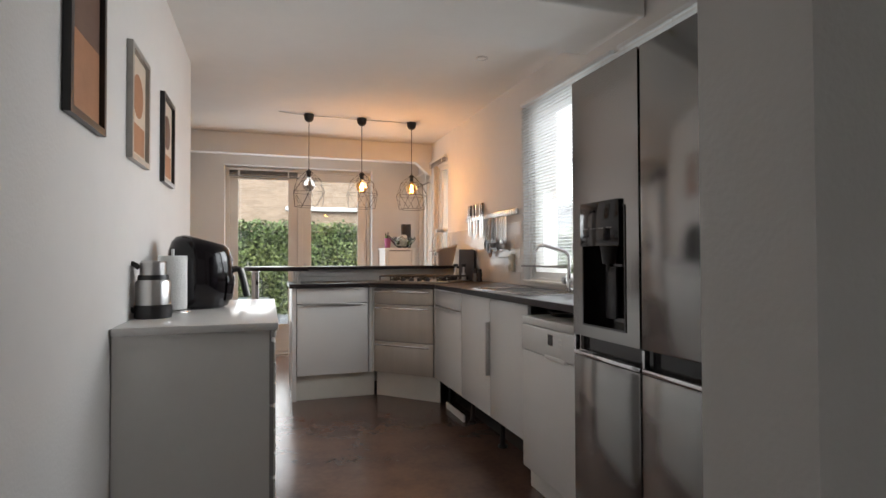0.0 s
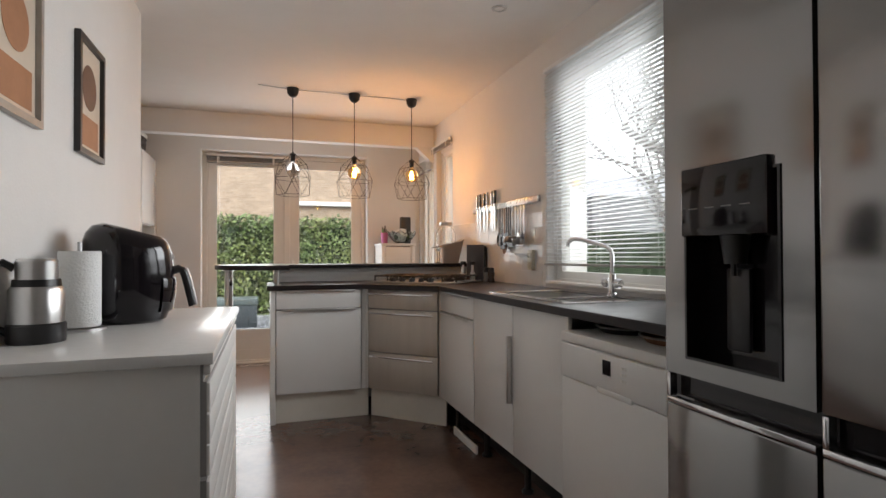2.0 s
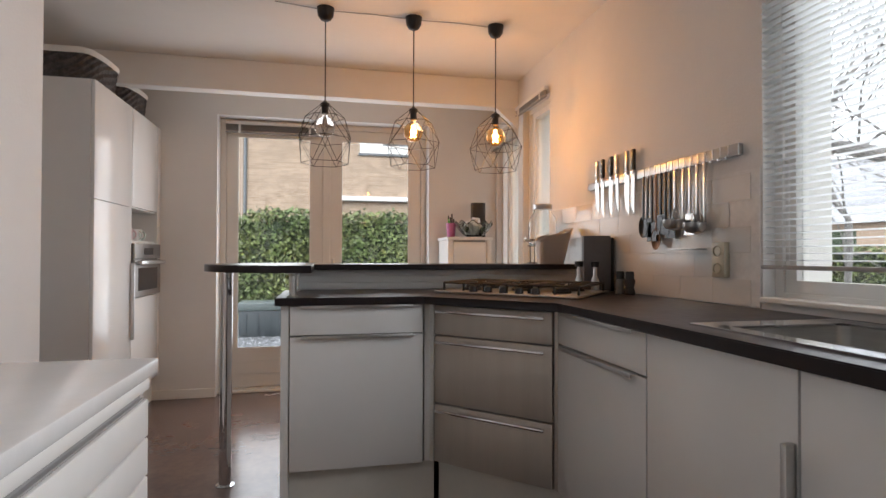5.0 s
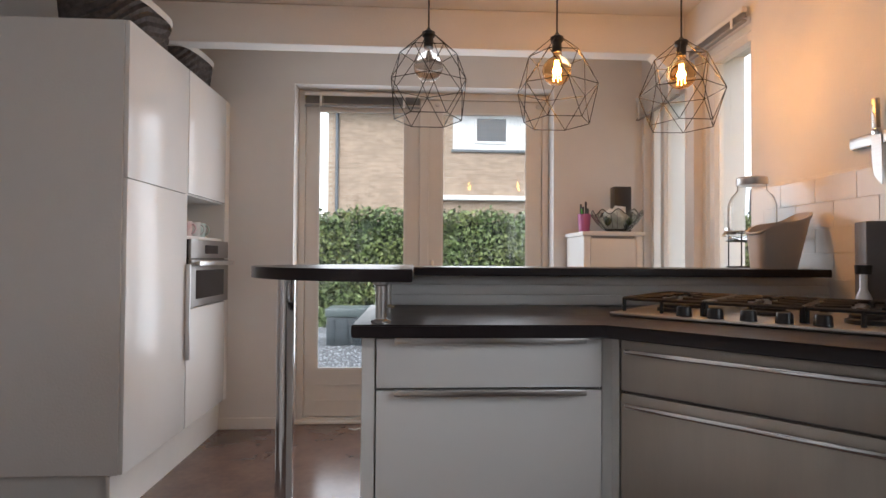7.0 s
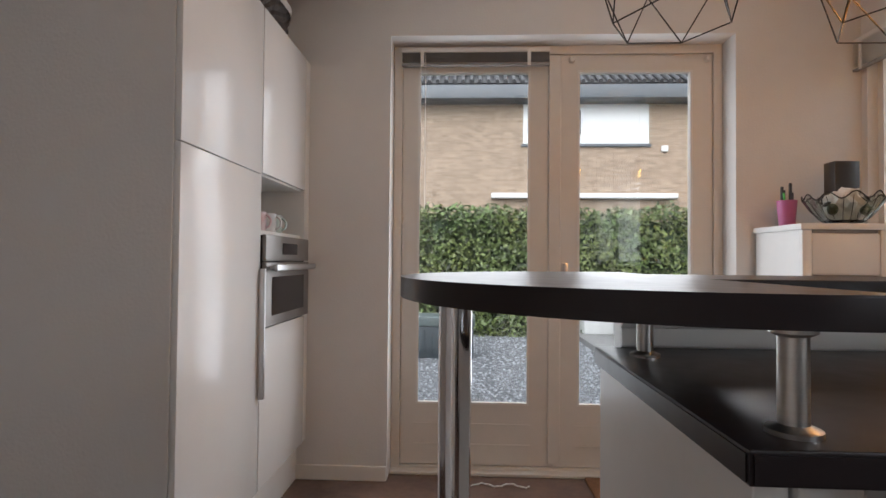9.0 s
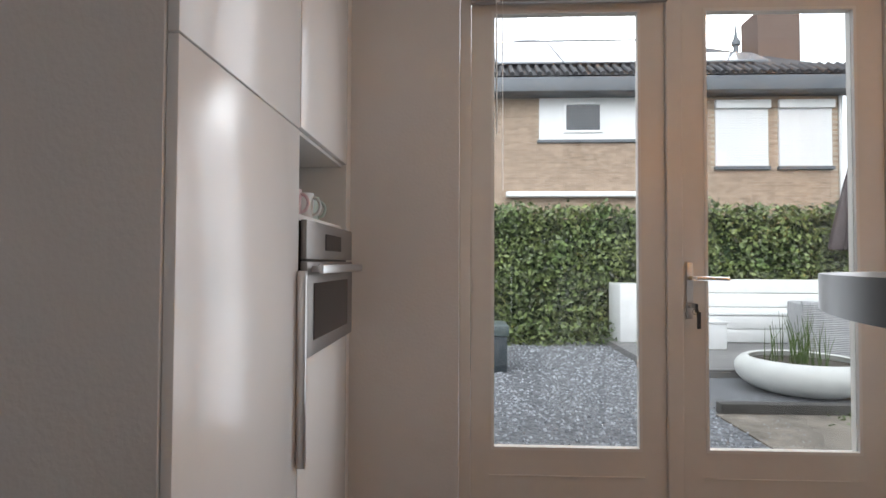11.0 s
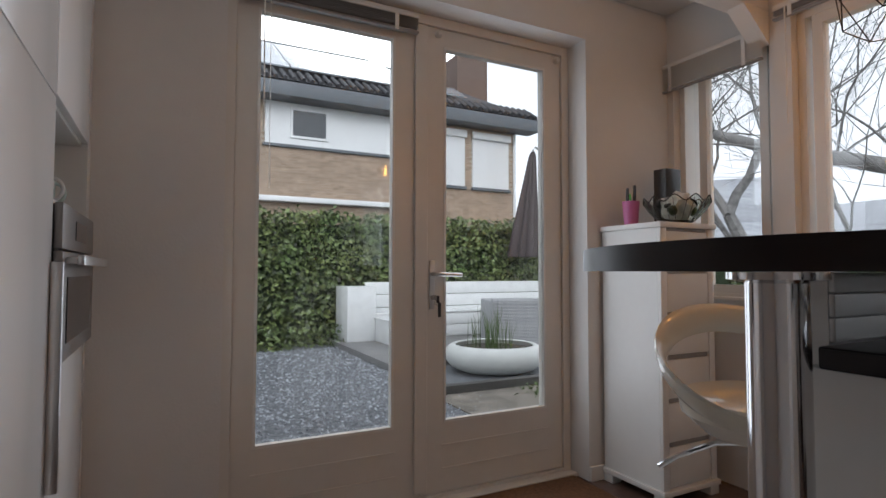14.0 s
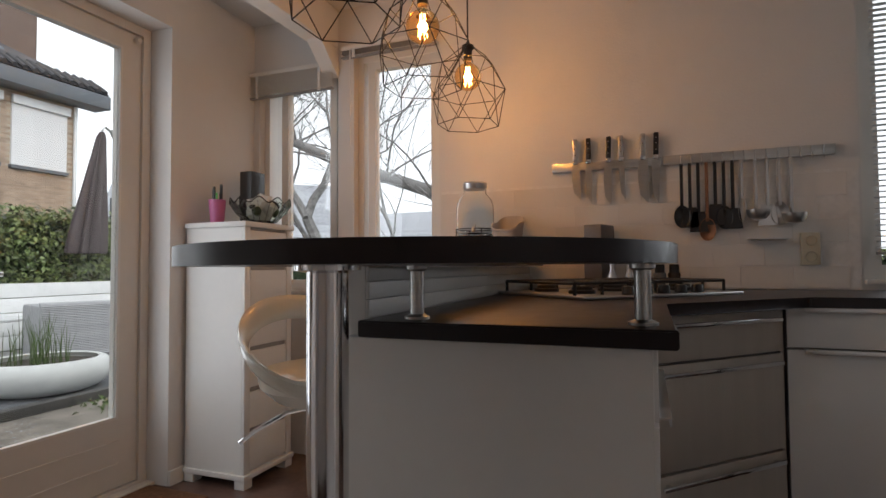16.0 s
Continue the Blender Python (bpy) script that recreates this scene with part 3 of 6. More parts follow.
# ---- the bar ----
BZ0, BZ1 = 1.080, 1.113
wall_bar = setting("wall_bar", B(-1.675, -0.002, -1.893, -1.845, 0.0, BZ0 - 0.001), M_WHITE_MATT, "white boarded low wall behind the worktop", "wall")
for z0, z1 in ((CT + 0.001, 1.009), (1.011, 1.046), (1.048, BZ0 - 0.002)):
    part("board", B(-1.675, -0.003, -1.903, -1.8935, z0, z1, bevel=0.002), M_WHITE_MATT, wall_bar)
bar = thing("breakfast_bar", (-0.02, -0.062, 0), "dark brown breakfast bar with a half-round end on steel posts", "bar")
part("straight_top", B(-1.556, -0.035, -1.915, -1.56, BZ0 + 0.001, BZ0 + 0.030, bevel=0.003), M_COUNTER, bar, smooth=False)
arc = [(-1.60 + 0.482 * math.cos(a), -1.95 + 0.485 * math.sin(a)) for a in [math.radians(90 + 180 * i / 40) for i in range(41)]]
bm = prism(bmesh.new(), [*arc, (-1.558, -2.435), (-1.558, -1.465)], BZ0, BZ1, 0.003)
part("round_top", bm, M_COUNTER, bar, "half-round dark bar leaf")
bm = lathe(bmesh.new(), [(0, 0), (0.045, 0), (0.045, 0.006), (0.030, 0.010), (0.030, BZ0 - 0.012), (0.048, BZ0 - 0.008), (0.048, BZ0 - 0.0005), (0, BZ0 - 0.0005)], (-1.985, -1.952, 0.0), 28)
part("post", bm, M_CHROME, bar, "thick chrome floor post")
for x, y in ((-1.640, -2.375), (-1.645, -1.945)):
    bm = lathe(bmesh.new(), [(0, CT), (0.026, CT), (0.026, CT + 0.005), (0.0145, CT + 0.010), (0.0145, BZ0 - 0.012), (0.022, BZ0 - 0.008), (0.022, BZ0 - 0.0005), (0, BZ0 - 0.0005)], (x, y, 0.0), 20)
    part("short_post", bm, M_STEEL, bar, "short steel post on the worktop")

# ---- tall units ----
TOPZ = 2.165


def tall_unit(y, width, label):
    t = thing("tall_cabinet", (-2.812, y - 0.055, 0), label, "cabinet", "tall kitchen units", 90)
    part("plinth", B(0.0, width + (0.06 if width < 0.6 else 0.0), 0.05, 0.066, 0.0, 0.20), M_WHITE_MATT, t, smooth=False)
    return t


t = tall_unit(-1.425, 0.625, "tall white gloss larder cabinet")
part("body", B(0.0, 0.622, 0.0205, 0.62, 0.205, TOPZ, bevel=0.002), M_WALL, t, "off-white side panel", smooth=False)
part("plinth_side", B(0.05, 0.066, 0.068, 0.60, 0.0, 0.20), M_WHITE_MATT, t, smooth=False)
d = part("door", B(0.004, 0.618, 0.0, 0.019, 0.207, 1.478, bevel=0.002), M_WHITE, t)
part("handle", B(0.602, 0.619, -0.026, -0.001, 0.58, 1.10, bevel=0.003), M_ALU, d, "long aluminium handle")
part("door", B(0.004, 0.618, 0.0, 0.019, 1.482, TOPZ, bevel=0.002), M_WHITE, t)
t = tall_unit(-0.799, 0.592, "tall white gloss oven cabinet with an open niche")
for nm, a in (("side_panel", (0.001, 0.019, 0.0205, 0.60, 0.205, TOPZ)), ("side_panel", (0.573, 0.591, 0.002, 0.60, 0.205, TOPZ)), ("back_panel", (0.0195, 0.5725, 0.58, 0.60, 0.205, TOPZ)),
              ("shelf", (0.0195, 0.5725, 0.0205, 0.579, TOPZ - 0.018, TOPZ)), ("shelf", (0.0195, 0.5725, 0.0205, 0.579, 1.24, 1.258)), ("shelf", (0.0195, 0.5725, 0.0205, 0.579, 1.482, 1.50)),
              ("shelf", (0.0195, 0.5725, 0.0205, 0.579, 0.84, 0.858)), ("shelf", (0.0195, 0.5725, 0.0205, 0.579, 0.205, 0.223))):
    part(nm, B(*a), M_WHITE_MATT, t, smooth=False)
part("door", B(0.003, 0.571, 0.0, 0.019, 1.49, TOPZ, bevel=0.002), M_WHITE, t)
part("door", B(0.003, 0.589, 0.0, 0.019, 0.207, 0.852, bevel=0.002), M_WHITE, t)
part("filler", B(0.5925, 0.652, 0.003, 0.022, 0.205, TOPZ), M_WHITE_MATT, t, "white filler strip against the wall", smooth=False)
M_OVEN = material("oven_steel", (0.26, 0.24, 0.225), 0.35, metal=0.7, vary=0.05, scale=3)
ov = thing("built_in_oven", (-2.812, -0.854, 0.859), "built-in stainless steel compact oven with a glass door", "oven", rz=90)
part("body", B(0.022, 0.570, 0.0, 0.50, 0.001, 0.378), M_BLACK, ov, smooth=False)
part("control_panel", B(0.006, 0.586, -0.018, -0.001, 0.272, 0.380, bevel=0.002), M_OVEN, ov)
part("display", B(0.20, 0.40, -0.0205, -0.0185, 0.300, 0.350), M_GLOSSBLACK, ov, "dark oven display", smooth=False)
d = part("door", B(0.006, 0.586, -0.020, -0.001, 0.003, 0.266, bevel=0.002), M_OVEN, ov)
part("window", B(0.07, 0.50, -0.0225, -0.0205, 0.045, 0.205), M_GLOSSBLACK, d, "dark glass oven window", smooth=False)
bm = B(0.02, 0.572, -0.062, -0.046, 0.232, 0.258, bevel=0.005)
for x in (0.05, 0.53):
    box(bm, x, x + 0.018, -0.047, -0.020, 0.237, 0.253)
part("handle", bm, M_ALU, d, "steel oven handle")


def mug(x, y, mat, label):
    t = thing("mug", (x, y, 1.2585), label, "mug", "mugs in the niche")
    part("cup", lathe(bmesh.new(), [(0, 0.0), (0.034, 0.0), (0.038, 0.006), (0.040, 0.088), (0.037, 0.088), (0.034, 0.01), (0, 0.008)], seg=20), mat, t)
    part("handle", tube(bmesh.new(), [(0.038 + 0.024 * math.sin(a), 0, 0.046 + 0.028 * math.cos(a)) for a in [math.pi * i / 8 for i in range(9)]], 0.005, 8), mat, t)


M_MUGPINK = material("mug_pink", (0.62, 0.36, 0.38), 0.25, vary=0.25, scale=25, color2=(0.75, 0.70, 0.68))
M_MUGWHITE = material("mug_white", (0.68, 0.68, 0.66), 0.2, vary=0.05, scale=10)
mug(-2.91, -0.655, M_MUGPINK, "pink patterned mug in the open niche")
mug(-2.90, -0.555, M_MUGWHITE, "white mug in the open niche")
mug(-2.91, -0.455, material("mug_mint", (0.50, 0.60, 0.56), 0.25, vary=0.05, scale=10), "mint mug in the open niche")
t = thing("water_glass", (-2.927, -0.755, 1.2585), "blue patterned drinking glass in the open niche", "glass")
part("cup", lathe(bmesh.new(), [(0, 0), (0.026, 0), (0.034, 0.13), (0.031, 0.13), (0.024, 0.006), (0, 0.006)], seg=18), material("blue_glass", (0.12, 0.20, 0.38), 0.15, vary=0.4, scale=30, color2=(0.6, 0.65, 0.7)), t)


def basket(x, y, w, d, h, label):
    t = thing("basket", (x, y, TOPZ + 0.001), label, "basket", "baskets on the tall units")
    bm = bmesh.new()
    n, rows = 40, 9
    prev = None
    for r in range(rows + 1):
        z = h * r / rows
        s = 0.90 + 0.10 * r / rows
        ring = []
        for i in range(n):
            a = 2 * math.pi * i / n
            e = 0.006 * (1 if (i + r) % 2 else -1)
            cx, cy = abs(math.cos(a)) ** 0.6 * math.copysign(1, math.cos(a)), abs(math.sin(a)) ** 0.6 * math.copysign(1, math.sin(a))
            ring.append(bm.verts.new(((w / 2 * s + e) * cx, (d / 2 * s + e) * cy, z)))
        if prev:
            for i in range(n):
                bm.faces.new((prev[i], prev[(i + 1) % n], ring[(i + 1) % n], ring[i]))
        else:
            bm.faces.new(ring[::-1])
        prev = ring
    part("weave", bm, M_BASKET, t, smooth=False)
    bm = bmesh.new()
    rings = []
    for s, z in ((1.03, h - 0.03), (1.05, h + 0.004), (0.97, h + 0.012), (0.9, h - 0.06), (0.0, h - 0.06)):
        rings.append([bm.verts.new((w / 2 * s * abs(math.cos(a)) ** 0.6 * math.copysign(1, math.cos(a)), d / 2 * s * abs(math.sin(a)) ** 0.6 * math.copysign(1, math.sin(a)), z + 0.004 * math.sin(5 * a))) for a in [2 * math.pi * i / n for i in range(n)]] if s else [bm.verts.new((0, 0, z))])
    for a, b in zip(rings, rings[1:]):
        for i in range(n):
            f = list(dict.fromkeys([a[i % len(a)], a[(i + 1) % n % len(a)], b[(i + 1) % n % len(b)], b[i % len(b)]]))
            bm.faces.new(f)
    part("liner", bm, M_LINEN, t, "white cloth liner folded over the rim")


basket(-3.06, -1.12, 0.40, 0.50, 0.21, "dark grey woven basket with white cloth liner on the cabinet")
basket(-3.04, -0.52, 0.36, 0.46, 0.20, "dark grey woven basket with white cloth liner on the cabinet")

# ---- dresser with drawers ----
DX, DZ = -1.872, 0.942
t = thing("drawer_unit", (0, 0, 0), "white drawer cabinet with a glossy white top under the pictures", "cabinet")
part("body", B(WX + 0.004, DX - 0.021, -4.935, -3.695, 0.079, DZ - 0.031), M_WHITE_MATT, t, smooth=False)
part("top", B(WX + 0.004, DX + 0.012, -4.955, -3.67, DZ - 0.03, DZ, bevel=0.004), M_WHITETOP, t)
# grey strip paints the shade in the slot of the white unit
part("slot_back", B(DX - 0.0205, DX - 0.014, -4.932, -3.70, DZ - 0.075, DZ - 0.0305), M_BLIND_GREY, t, "grip slot under the top, coloured grey as its shade", smooth=False)
part("slot_rail", B(DX - 0.013, DX + 0.004, -4.935, -3.698, DZ - 0.058, DZ - 0.034, bevel=0.004), M_TRIM, t, "white rounded rail under the top")
part("slot_end", B(DX - 0.013, DX - 0.001, -3.80, -3.74, DZ - 0.056, DZ - 0.037), M_BLIND_GREY, t, "small grey slot", smooth=False)
for z0, z1 in ((0.08, 0.352), (0.362, 0.622), (0.632, 0.867)):
    f = part("drawer_front", B(DX - 0.0205, DX - 0.006, -4.932, -3.70, z0, z1), M_BLIND_GREY, t, smooth=False)
    h = (z1 - z0) / 3
    for i in range(3):
        part("board", B(DX - 0.0065, DX + 0.002, -4.932, -3.70, z0 + h * i + 0.001, z0 + h * (i + 1) - 0.003, bevel=0.0025), M_WHITE_MATT, f)
part("plinth", B(WX + 0.006, DX - 0.03, -4.925, -3.705, 0.0, 0.078), M_WHITE_MATT, t, smooth=False)

# ---- fridge ----
FX, FY0, FY1, FS = -0.825, -6.245, -5.33, -5.705
FT, FZ = 1.828, 0.89
t = thing("fridge", (0, 0, 0), "dark stainless steel four-door fridge with a water dispenser", "fridge")
part("body", B(FX + 0.075, -0.04, FY0 + 0.004, FY1 - 0.004, 0.02, FT - 0.01, bevel=0.006), M_FRIDGE, t)
part("foot", B(FX + 0.09, -0.06, FY0 + 0.02, FY1 - 0.02, 0.0, 0.02), M_BLACK, t, smooth=False)
DY0, DY1, DZ0, DZ1 = -5.638, -5.395, 0.942, 1.349
bm = bmesh.new()
for a in ((FS + 0.004, DY0, FZ + 0.012, FT), (DY1, FY1, FZ + 0.012, FT), (DY0, DY1, FZ + 0.012, DZ0), (DY0, DY1, DZ1, FT)):
    box(bm, FX, FX + 0.07, *a)
bmesh.ops.remove_doubles(bm, verts=bm.verts[:], dist=1e-5)
ld = part("door", bm, M_FRIDGE, t, smooth=False)
part("niche_back", B(FX + 0.062, FX + 0.069, DY0 + 0.0065, DY1 - 0.0065, DZ0 + 0.0065, DZ1 - 0.0065), M_GLOSSBLACK, ld, "black water dispenser niche", smooth=False)
for a in ((DY0, DY0 + 0.006, DZ0, DZ1), (DY1 - 0.006, DY1, DZ0, DZ1), (DY0 + 0.0062, DY1 - 0.0062, DZ0, DZ0 + 0.006), (DY0 + 0.0062, DY1 - 0.0062, DZ1 - 0.006, DZ1)):
    part("niche_side", B(FX - 0.003, FX + 0.064, *a), M_GLOSSBLACK, ld, smooth=False)
bm = B(FX - 0.012, FX + 0.03, DY0 + 0.02, DY1 + 0.0, DZ1 - 0.13, DZ1 + 0.022, bevel=0.004)
part("dispenser_panel", bm, M_GLOSSBLACK, ld, "black touch panel")
bm = tube(bmesh.new(), [(FX + 0.035, -5.50, DZ1 - 0.13), (FX + 0.035, -5.50, DZ1 - 0.19)], 0.03, 16, 0.022)
tube(bm, [(FX + 0.03, -5.50, DZ1 - 0.19), (FX + 0.03, -5.50, DZ1 - 0.215)], 0.006, 8)
part("spout", bm, M_BLACK, ld)
bm = B(FX + 0.04, FX + 0.05, -5.53, -5.47, DZ0 + 0.03, DZ1 - 0.2, bevel=0.004)
part("lever", bm, M_BLACK, ld)
for i in range(4):
    part("panel_mark", B(FX - 0.0128, FX - 0.0122, -5.58 + 0.045 * i, -5.555 + 0.045 * i, DZ1 - 0.07, DZ1 - 0.068), M_BLIND_GREY, ld, smooth=False)
part("door", B(FX, FX + 0.07, FY0, FS - 0.004, FZ + 0.012, FT, bevel=0.005), M_FRIDGE, t)
for a, b in ((FS + 0.004, FY1), (FY0, FS - 0.004)):
    d = part("freezer_door", B(FX, FX + 0.07, a, b, 0.03, FZ - 0.062, bevel=0.005), M_FRIDGE, t)
    part("grip_edge", B(FX - 0.001, FX + 0.02, a + 0.002, b - 0.002, FZ - 0.060, FZ - 0.046, bevel=0.002), M_CHROME, d, "bright metal grip edge")
    part("grip_end", B(FX - 0.001, FX + 0.02, b - 0.014, b - 0.002, FZ - 0.0455, FZ + 0.010, bevel=0.002), M_CHROME, d, "bright metal end of the grip")
    part("grip_recess", B(FX + 0.03, FX + 0.06, a, b, FZ - 0.046, FZ + 0.011), M_GLOSSBLACK, d, "black grip recess", smooth=False)
bm = tube(bmesh.new(), [(FX + 0.06, -6.03 + 0.02 * math.cos(a), FT + 0.05 * math.sin(a) - 0.002) for a in [math.pi * i / 10 for i in range(11)]], 0.006, 8)
tagged(part("cable", bm, M_BLACK), "black cable loop on top of the fridge", "cable")

# ---- white chest in the corner ----
t = thing("chest_of_drawers", (-0.533, -0.595, 0), "narrow white chest of drawers beside the garden doors", "chest of drawers")
part("body", B(0.0, 0.37, 0.018, 0.375, 0.06, 1.287), M_WHITE_MATT, t, smooth=False)
part("top", B(-0.012, 0.382, -0.012, 0.378, 1.288, 1.314, bevel=0.003), M_WHITE_MATT, t)
part("base", B(-0.012, 0.382, -0.012, 0.378, 0.045, 0.07, bevel=0.003), M_WHITE_MATT, t)
for x in (-0.005, 0.315):
    for y in (-0.005, 0.315):
        part("foot", B(x, x + 0.06, y, y + 0.06, 0.0, 0.046, bevel=0.003), M_WHITE_MATT, t)
for x in (0.0, 0.33):
    part("stile", B(x, x + 0.04, 0.0, 0.017, 0.071, 1.287, bevel=0.001), M_WHITE_MATT, t)
for i in range(6):
    z = 0.085 + i * 0.2015
    f = part("drawer_front", B(0.043, 0.327, 0.002, 0.017, z, z + 0.178, bevel=0.002), M_WHITE_MATT, t)
    # grey filler, paints the shade of the open gap above each drawer
    part("grip", B(0.05, 0.32, 0.006, 0.0175, z + 0.180, z + 0.199), M_BLIND_GREY, f, "grip gap filled with grey as its shade", smooth=False)

# ---- pendant lamps ----
M_BULB_OFF = clear_glass("smoked_bulb", (0.62, 0.58, 0.55), 0.02, 1.2)
M_BULB_ON = clear_glass("amber_bulb", (1.0, 0.66, 0.30), 0.02, 1.2)
M_FILAMENT = glowing("filament", (1.0, 0.45, 0.09), 60.0)
M_FIL_OFF = material("filament_off", (0.10, 0.07, 0.05), 0.5)
LZ = 2.035


def pendant(x, y, lit):
    t = thing("pendant_lamp", (x, y, LZ), ("lit" if lit else "unlit") + " pendant lamp with a black geometric wire cage", "lamp", "pendant lamps over the bar")
    dz = H - LZ
    part("canopy", lathe(bmesh.new(), [(0, dz - 0.075), (0.012, dz - 0.075), (0.03, dz - 0.066), (0.044, dz - 0.045), (0.050, dz - 0.0), (0, dz)], seg=24), M_BLACK, t)
    part("cord", tube(bmesh.new(), [(0, 0, dz - 0.074), (0, 0, 0.0)], 0.0035, 6), M_BLACK, t)
    part("holder", lathe(bmesh.new(), [(0, 0.012), (0.006, 0.010), (0.012, 0.0), (0.026, -0.008), (0.026, -0.022), (0.019, -0.03), (0.019, -0.068), (0, -0.068)], seg=18), M_BLACK, t)
    top = [(0.022 * math.cos(a), 0.022 * math.sin(a), -0.012) for a in [i * math.pi / 3 for i in range(6)]]
    A = [(0.112 * math.cos(a), 0.112 * math.sin(a), -0.088) for a in [i * math.pi / 3 for i in range(6)]]
    Bq = [(0.163 * math.cos(a), 0.163 * math.sin(a), -0.215) for a in [(i + 0.5) * math.pi / 3 for i in range(6)]]
    C = [(0.132 * math.cos(a), 0.132 * math.sin(a), -0.352) for a in [i * math.pi / 3 for i in range(6)]]
    for i in range(6):
        j = (i + 1) % 6
        for p, q in ((top[i], A[i]), (A[i], A[j]), (A[i], Bq[i]), (A[j], Bq[i]), (Bq[i], Bq[j]), (Bq[i], C[i]), (Bq[i], C[j]), (C[i], C[j])):
            part("cage_wire", tube(bmesh.new(), [p, q], 0.0018, 5), M_WIRE, t)
    prof = [(0.014, -0.068), (0.016, -0.082)] + [(0.058 * math.sin(a), -0.143 + 0.058 * math.cos(a)) for a in [0.36 + (math.pi - 0.36) * i / 14 for i in range(14)]] + [(0, -0.201)]
    b = part("bulb", lathe(bmesh.new(), prof, seg=24), M_BULB_ON if lit else M_BULB_OFF, t, "amber glass globe bulb" if lit else "smoked glass globe bulb")
    b.visible_shadow = False
    bm = bmesh.new()
    for i in range(6):
        a = i * math.pi / 3
        tube(bm, [(0.006 * math.cos(a), 0.006 * math.sin(a), -0.108), (0.014 * math.cos(a), 0.014 * math.sin(a), -0.175)], 0.0014 if lit else 0.0008, 5)
    fil = part("filament", bm, M_FILAMENT if lit else M_FIL_OFF, b)
    if lit:
        lamp("bulb_light", "POINT", 7.5, (1.0, 0.40, 0.07), pose(x, y, LZ - 0.143), radius=0.014)


pendant(-1.525, -1.760, False)
pendant(-1.012, -1.750, True)
pendant(-0.50, -1.745, True)
bm = tube(bmesh.new(), [(-1.80, -1.80, H - 0.005), (-1.50, -1.76, H - 0.012), (-1.25, -1.755, H - 0.006), (-0.995, -1.75, H - 0.012), (-0.74, -1.75, H - 0.006), (-0.478, -1.745, H - 0.012)], 0.003, 6)
tagged(part("ceiling_cable", bm, M_FRAME_SILVER), "thin grey cable strung along the ceiling", "cable")
t = thing("ceiling_spot", (-0.485, -3.62, H), "small recessed ceiling spotlight with a metal ring", "spotlight")
part("ring", lathe(bmesh.new(), [(0.028, -0.001), (0.030, -0.008), (0.042, -0.006), (0.046, -0.0005)], seg=24), M_ALU, t)
part("lens", lathe(bmesh.new(), [(0, -0.003), (0.028, -0.003)], seg=20), M_TRIM, t)


# ---- blinds ----
def venetian(name, y0, y1, z0, z1, label):
    """Open horizontal slats in front of a window."""
    t = thing(name, (-0.03, 0, 0), label, "blind", "venetian blinds")
    part("head_rail", B(-0.014, 0.014, y0, y1, z1, z1 + 0.024, bevel=0.002), M_BLIND, t)
    part("bottom_rail", B(-0.013, 0.013, y0, y1, z0, z0 + 0.014, bevel=0.003), M_BLIND_GREY, t, "grey bottom rail")
    bm = bmesh.new()
    n = 5
    rows = []
    for i in range(n + 1):
        u = -0.0125 + 0.025 * i / n
        zz = 0.0025 * (1 - (u / 0.0125) ** 2)
        rows.append([bm.verts.new((u, y, zz)) for y in (y0, y1)])
    for a, b in zip(rows, rows[1:]):
        bm.faces.new((a[0], a[1], b[1], b[0]))
    r = bmesh.ops.solidify(bm, geom=bm.faces[:], thickness=0.0007)
    bmesh.ops.rotate(bm, matrix=Matrix.Rotation(radians(7), 3, "Y"), verts=bm.verts[:])
    me = mesh_of("slat", bm, M_BLIND)
    k = int((z1 - z0 - 0.02) / 0.0225)
    for i in range(k):
        s = new("slat", me)
        s.parent, s.location = t, (0, 0, z0 + 0.03 + i * 0.0225)
    for f in (0.08, 0.5, 0.92):
        y = y0 + (y1 - y0) * f
        bm = bmesh.new()
        for x in (-0.0135, 0.0135):
            tube(bm, [(x, y, z0 + 0.01), (x, y, z1 + 0.004)], 0.0009, 4)
        part("cord", bm, M_BLIND, t)
    return t


venetian("venetian_blind", -4.47, -3.315, 1.115, 2.345, "white open venetian blind before the sink window")
venetian("venetian_blind", -5.40, -4.53, 1.115, 2.345, "white open venetian blind before the second window")


def rolled_blind(at, rz, w, z_drop, label, col):
    t = thing("raised_blind", at, label, "blind", "raised blinds", rz)
    part("head_rail", B(0, w, -0.013, 0.013, 0, 0.024, bevel=0.002), M_TRIM, t)
    n = max(3, int(z_drop / 0.009))
    me = mesh_of("slat", B(0.002, w - 0.002, -0.0125, 0.0125, 0, 0.0018), col, False)
    for i in range(n):
        s = new("slat", me)
        s.parent, s.location = t, (0, 0.0006 * ((i * 7) % 5 - 2), -0.006 - i * (z_drop - 0.012) / n)
    part("bottom_rail", B(0, w, -0.013, 0.013, -z_drop - 0.012, -z_drop, bevel=0.003), M_BLIND_GREY, t)
    for f in (0.14, 0.86):
        part("tape", B(w * f - 0.009, w * f + 0.009, -0.016, -0.0135, -z_drop - 0.013, 0.002), M_TRIM, t, smooth=False)
    return t


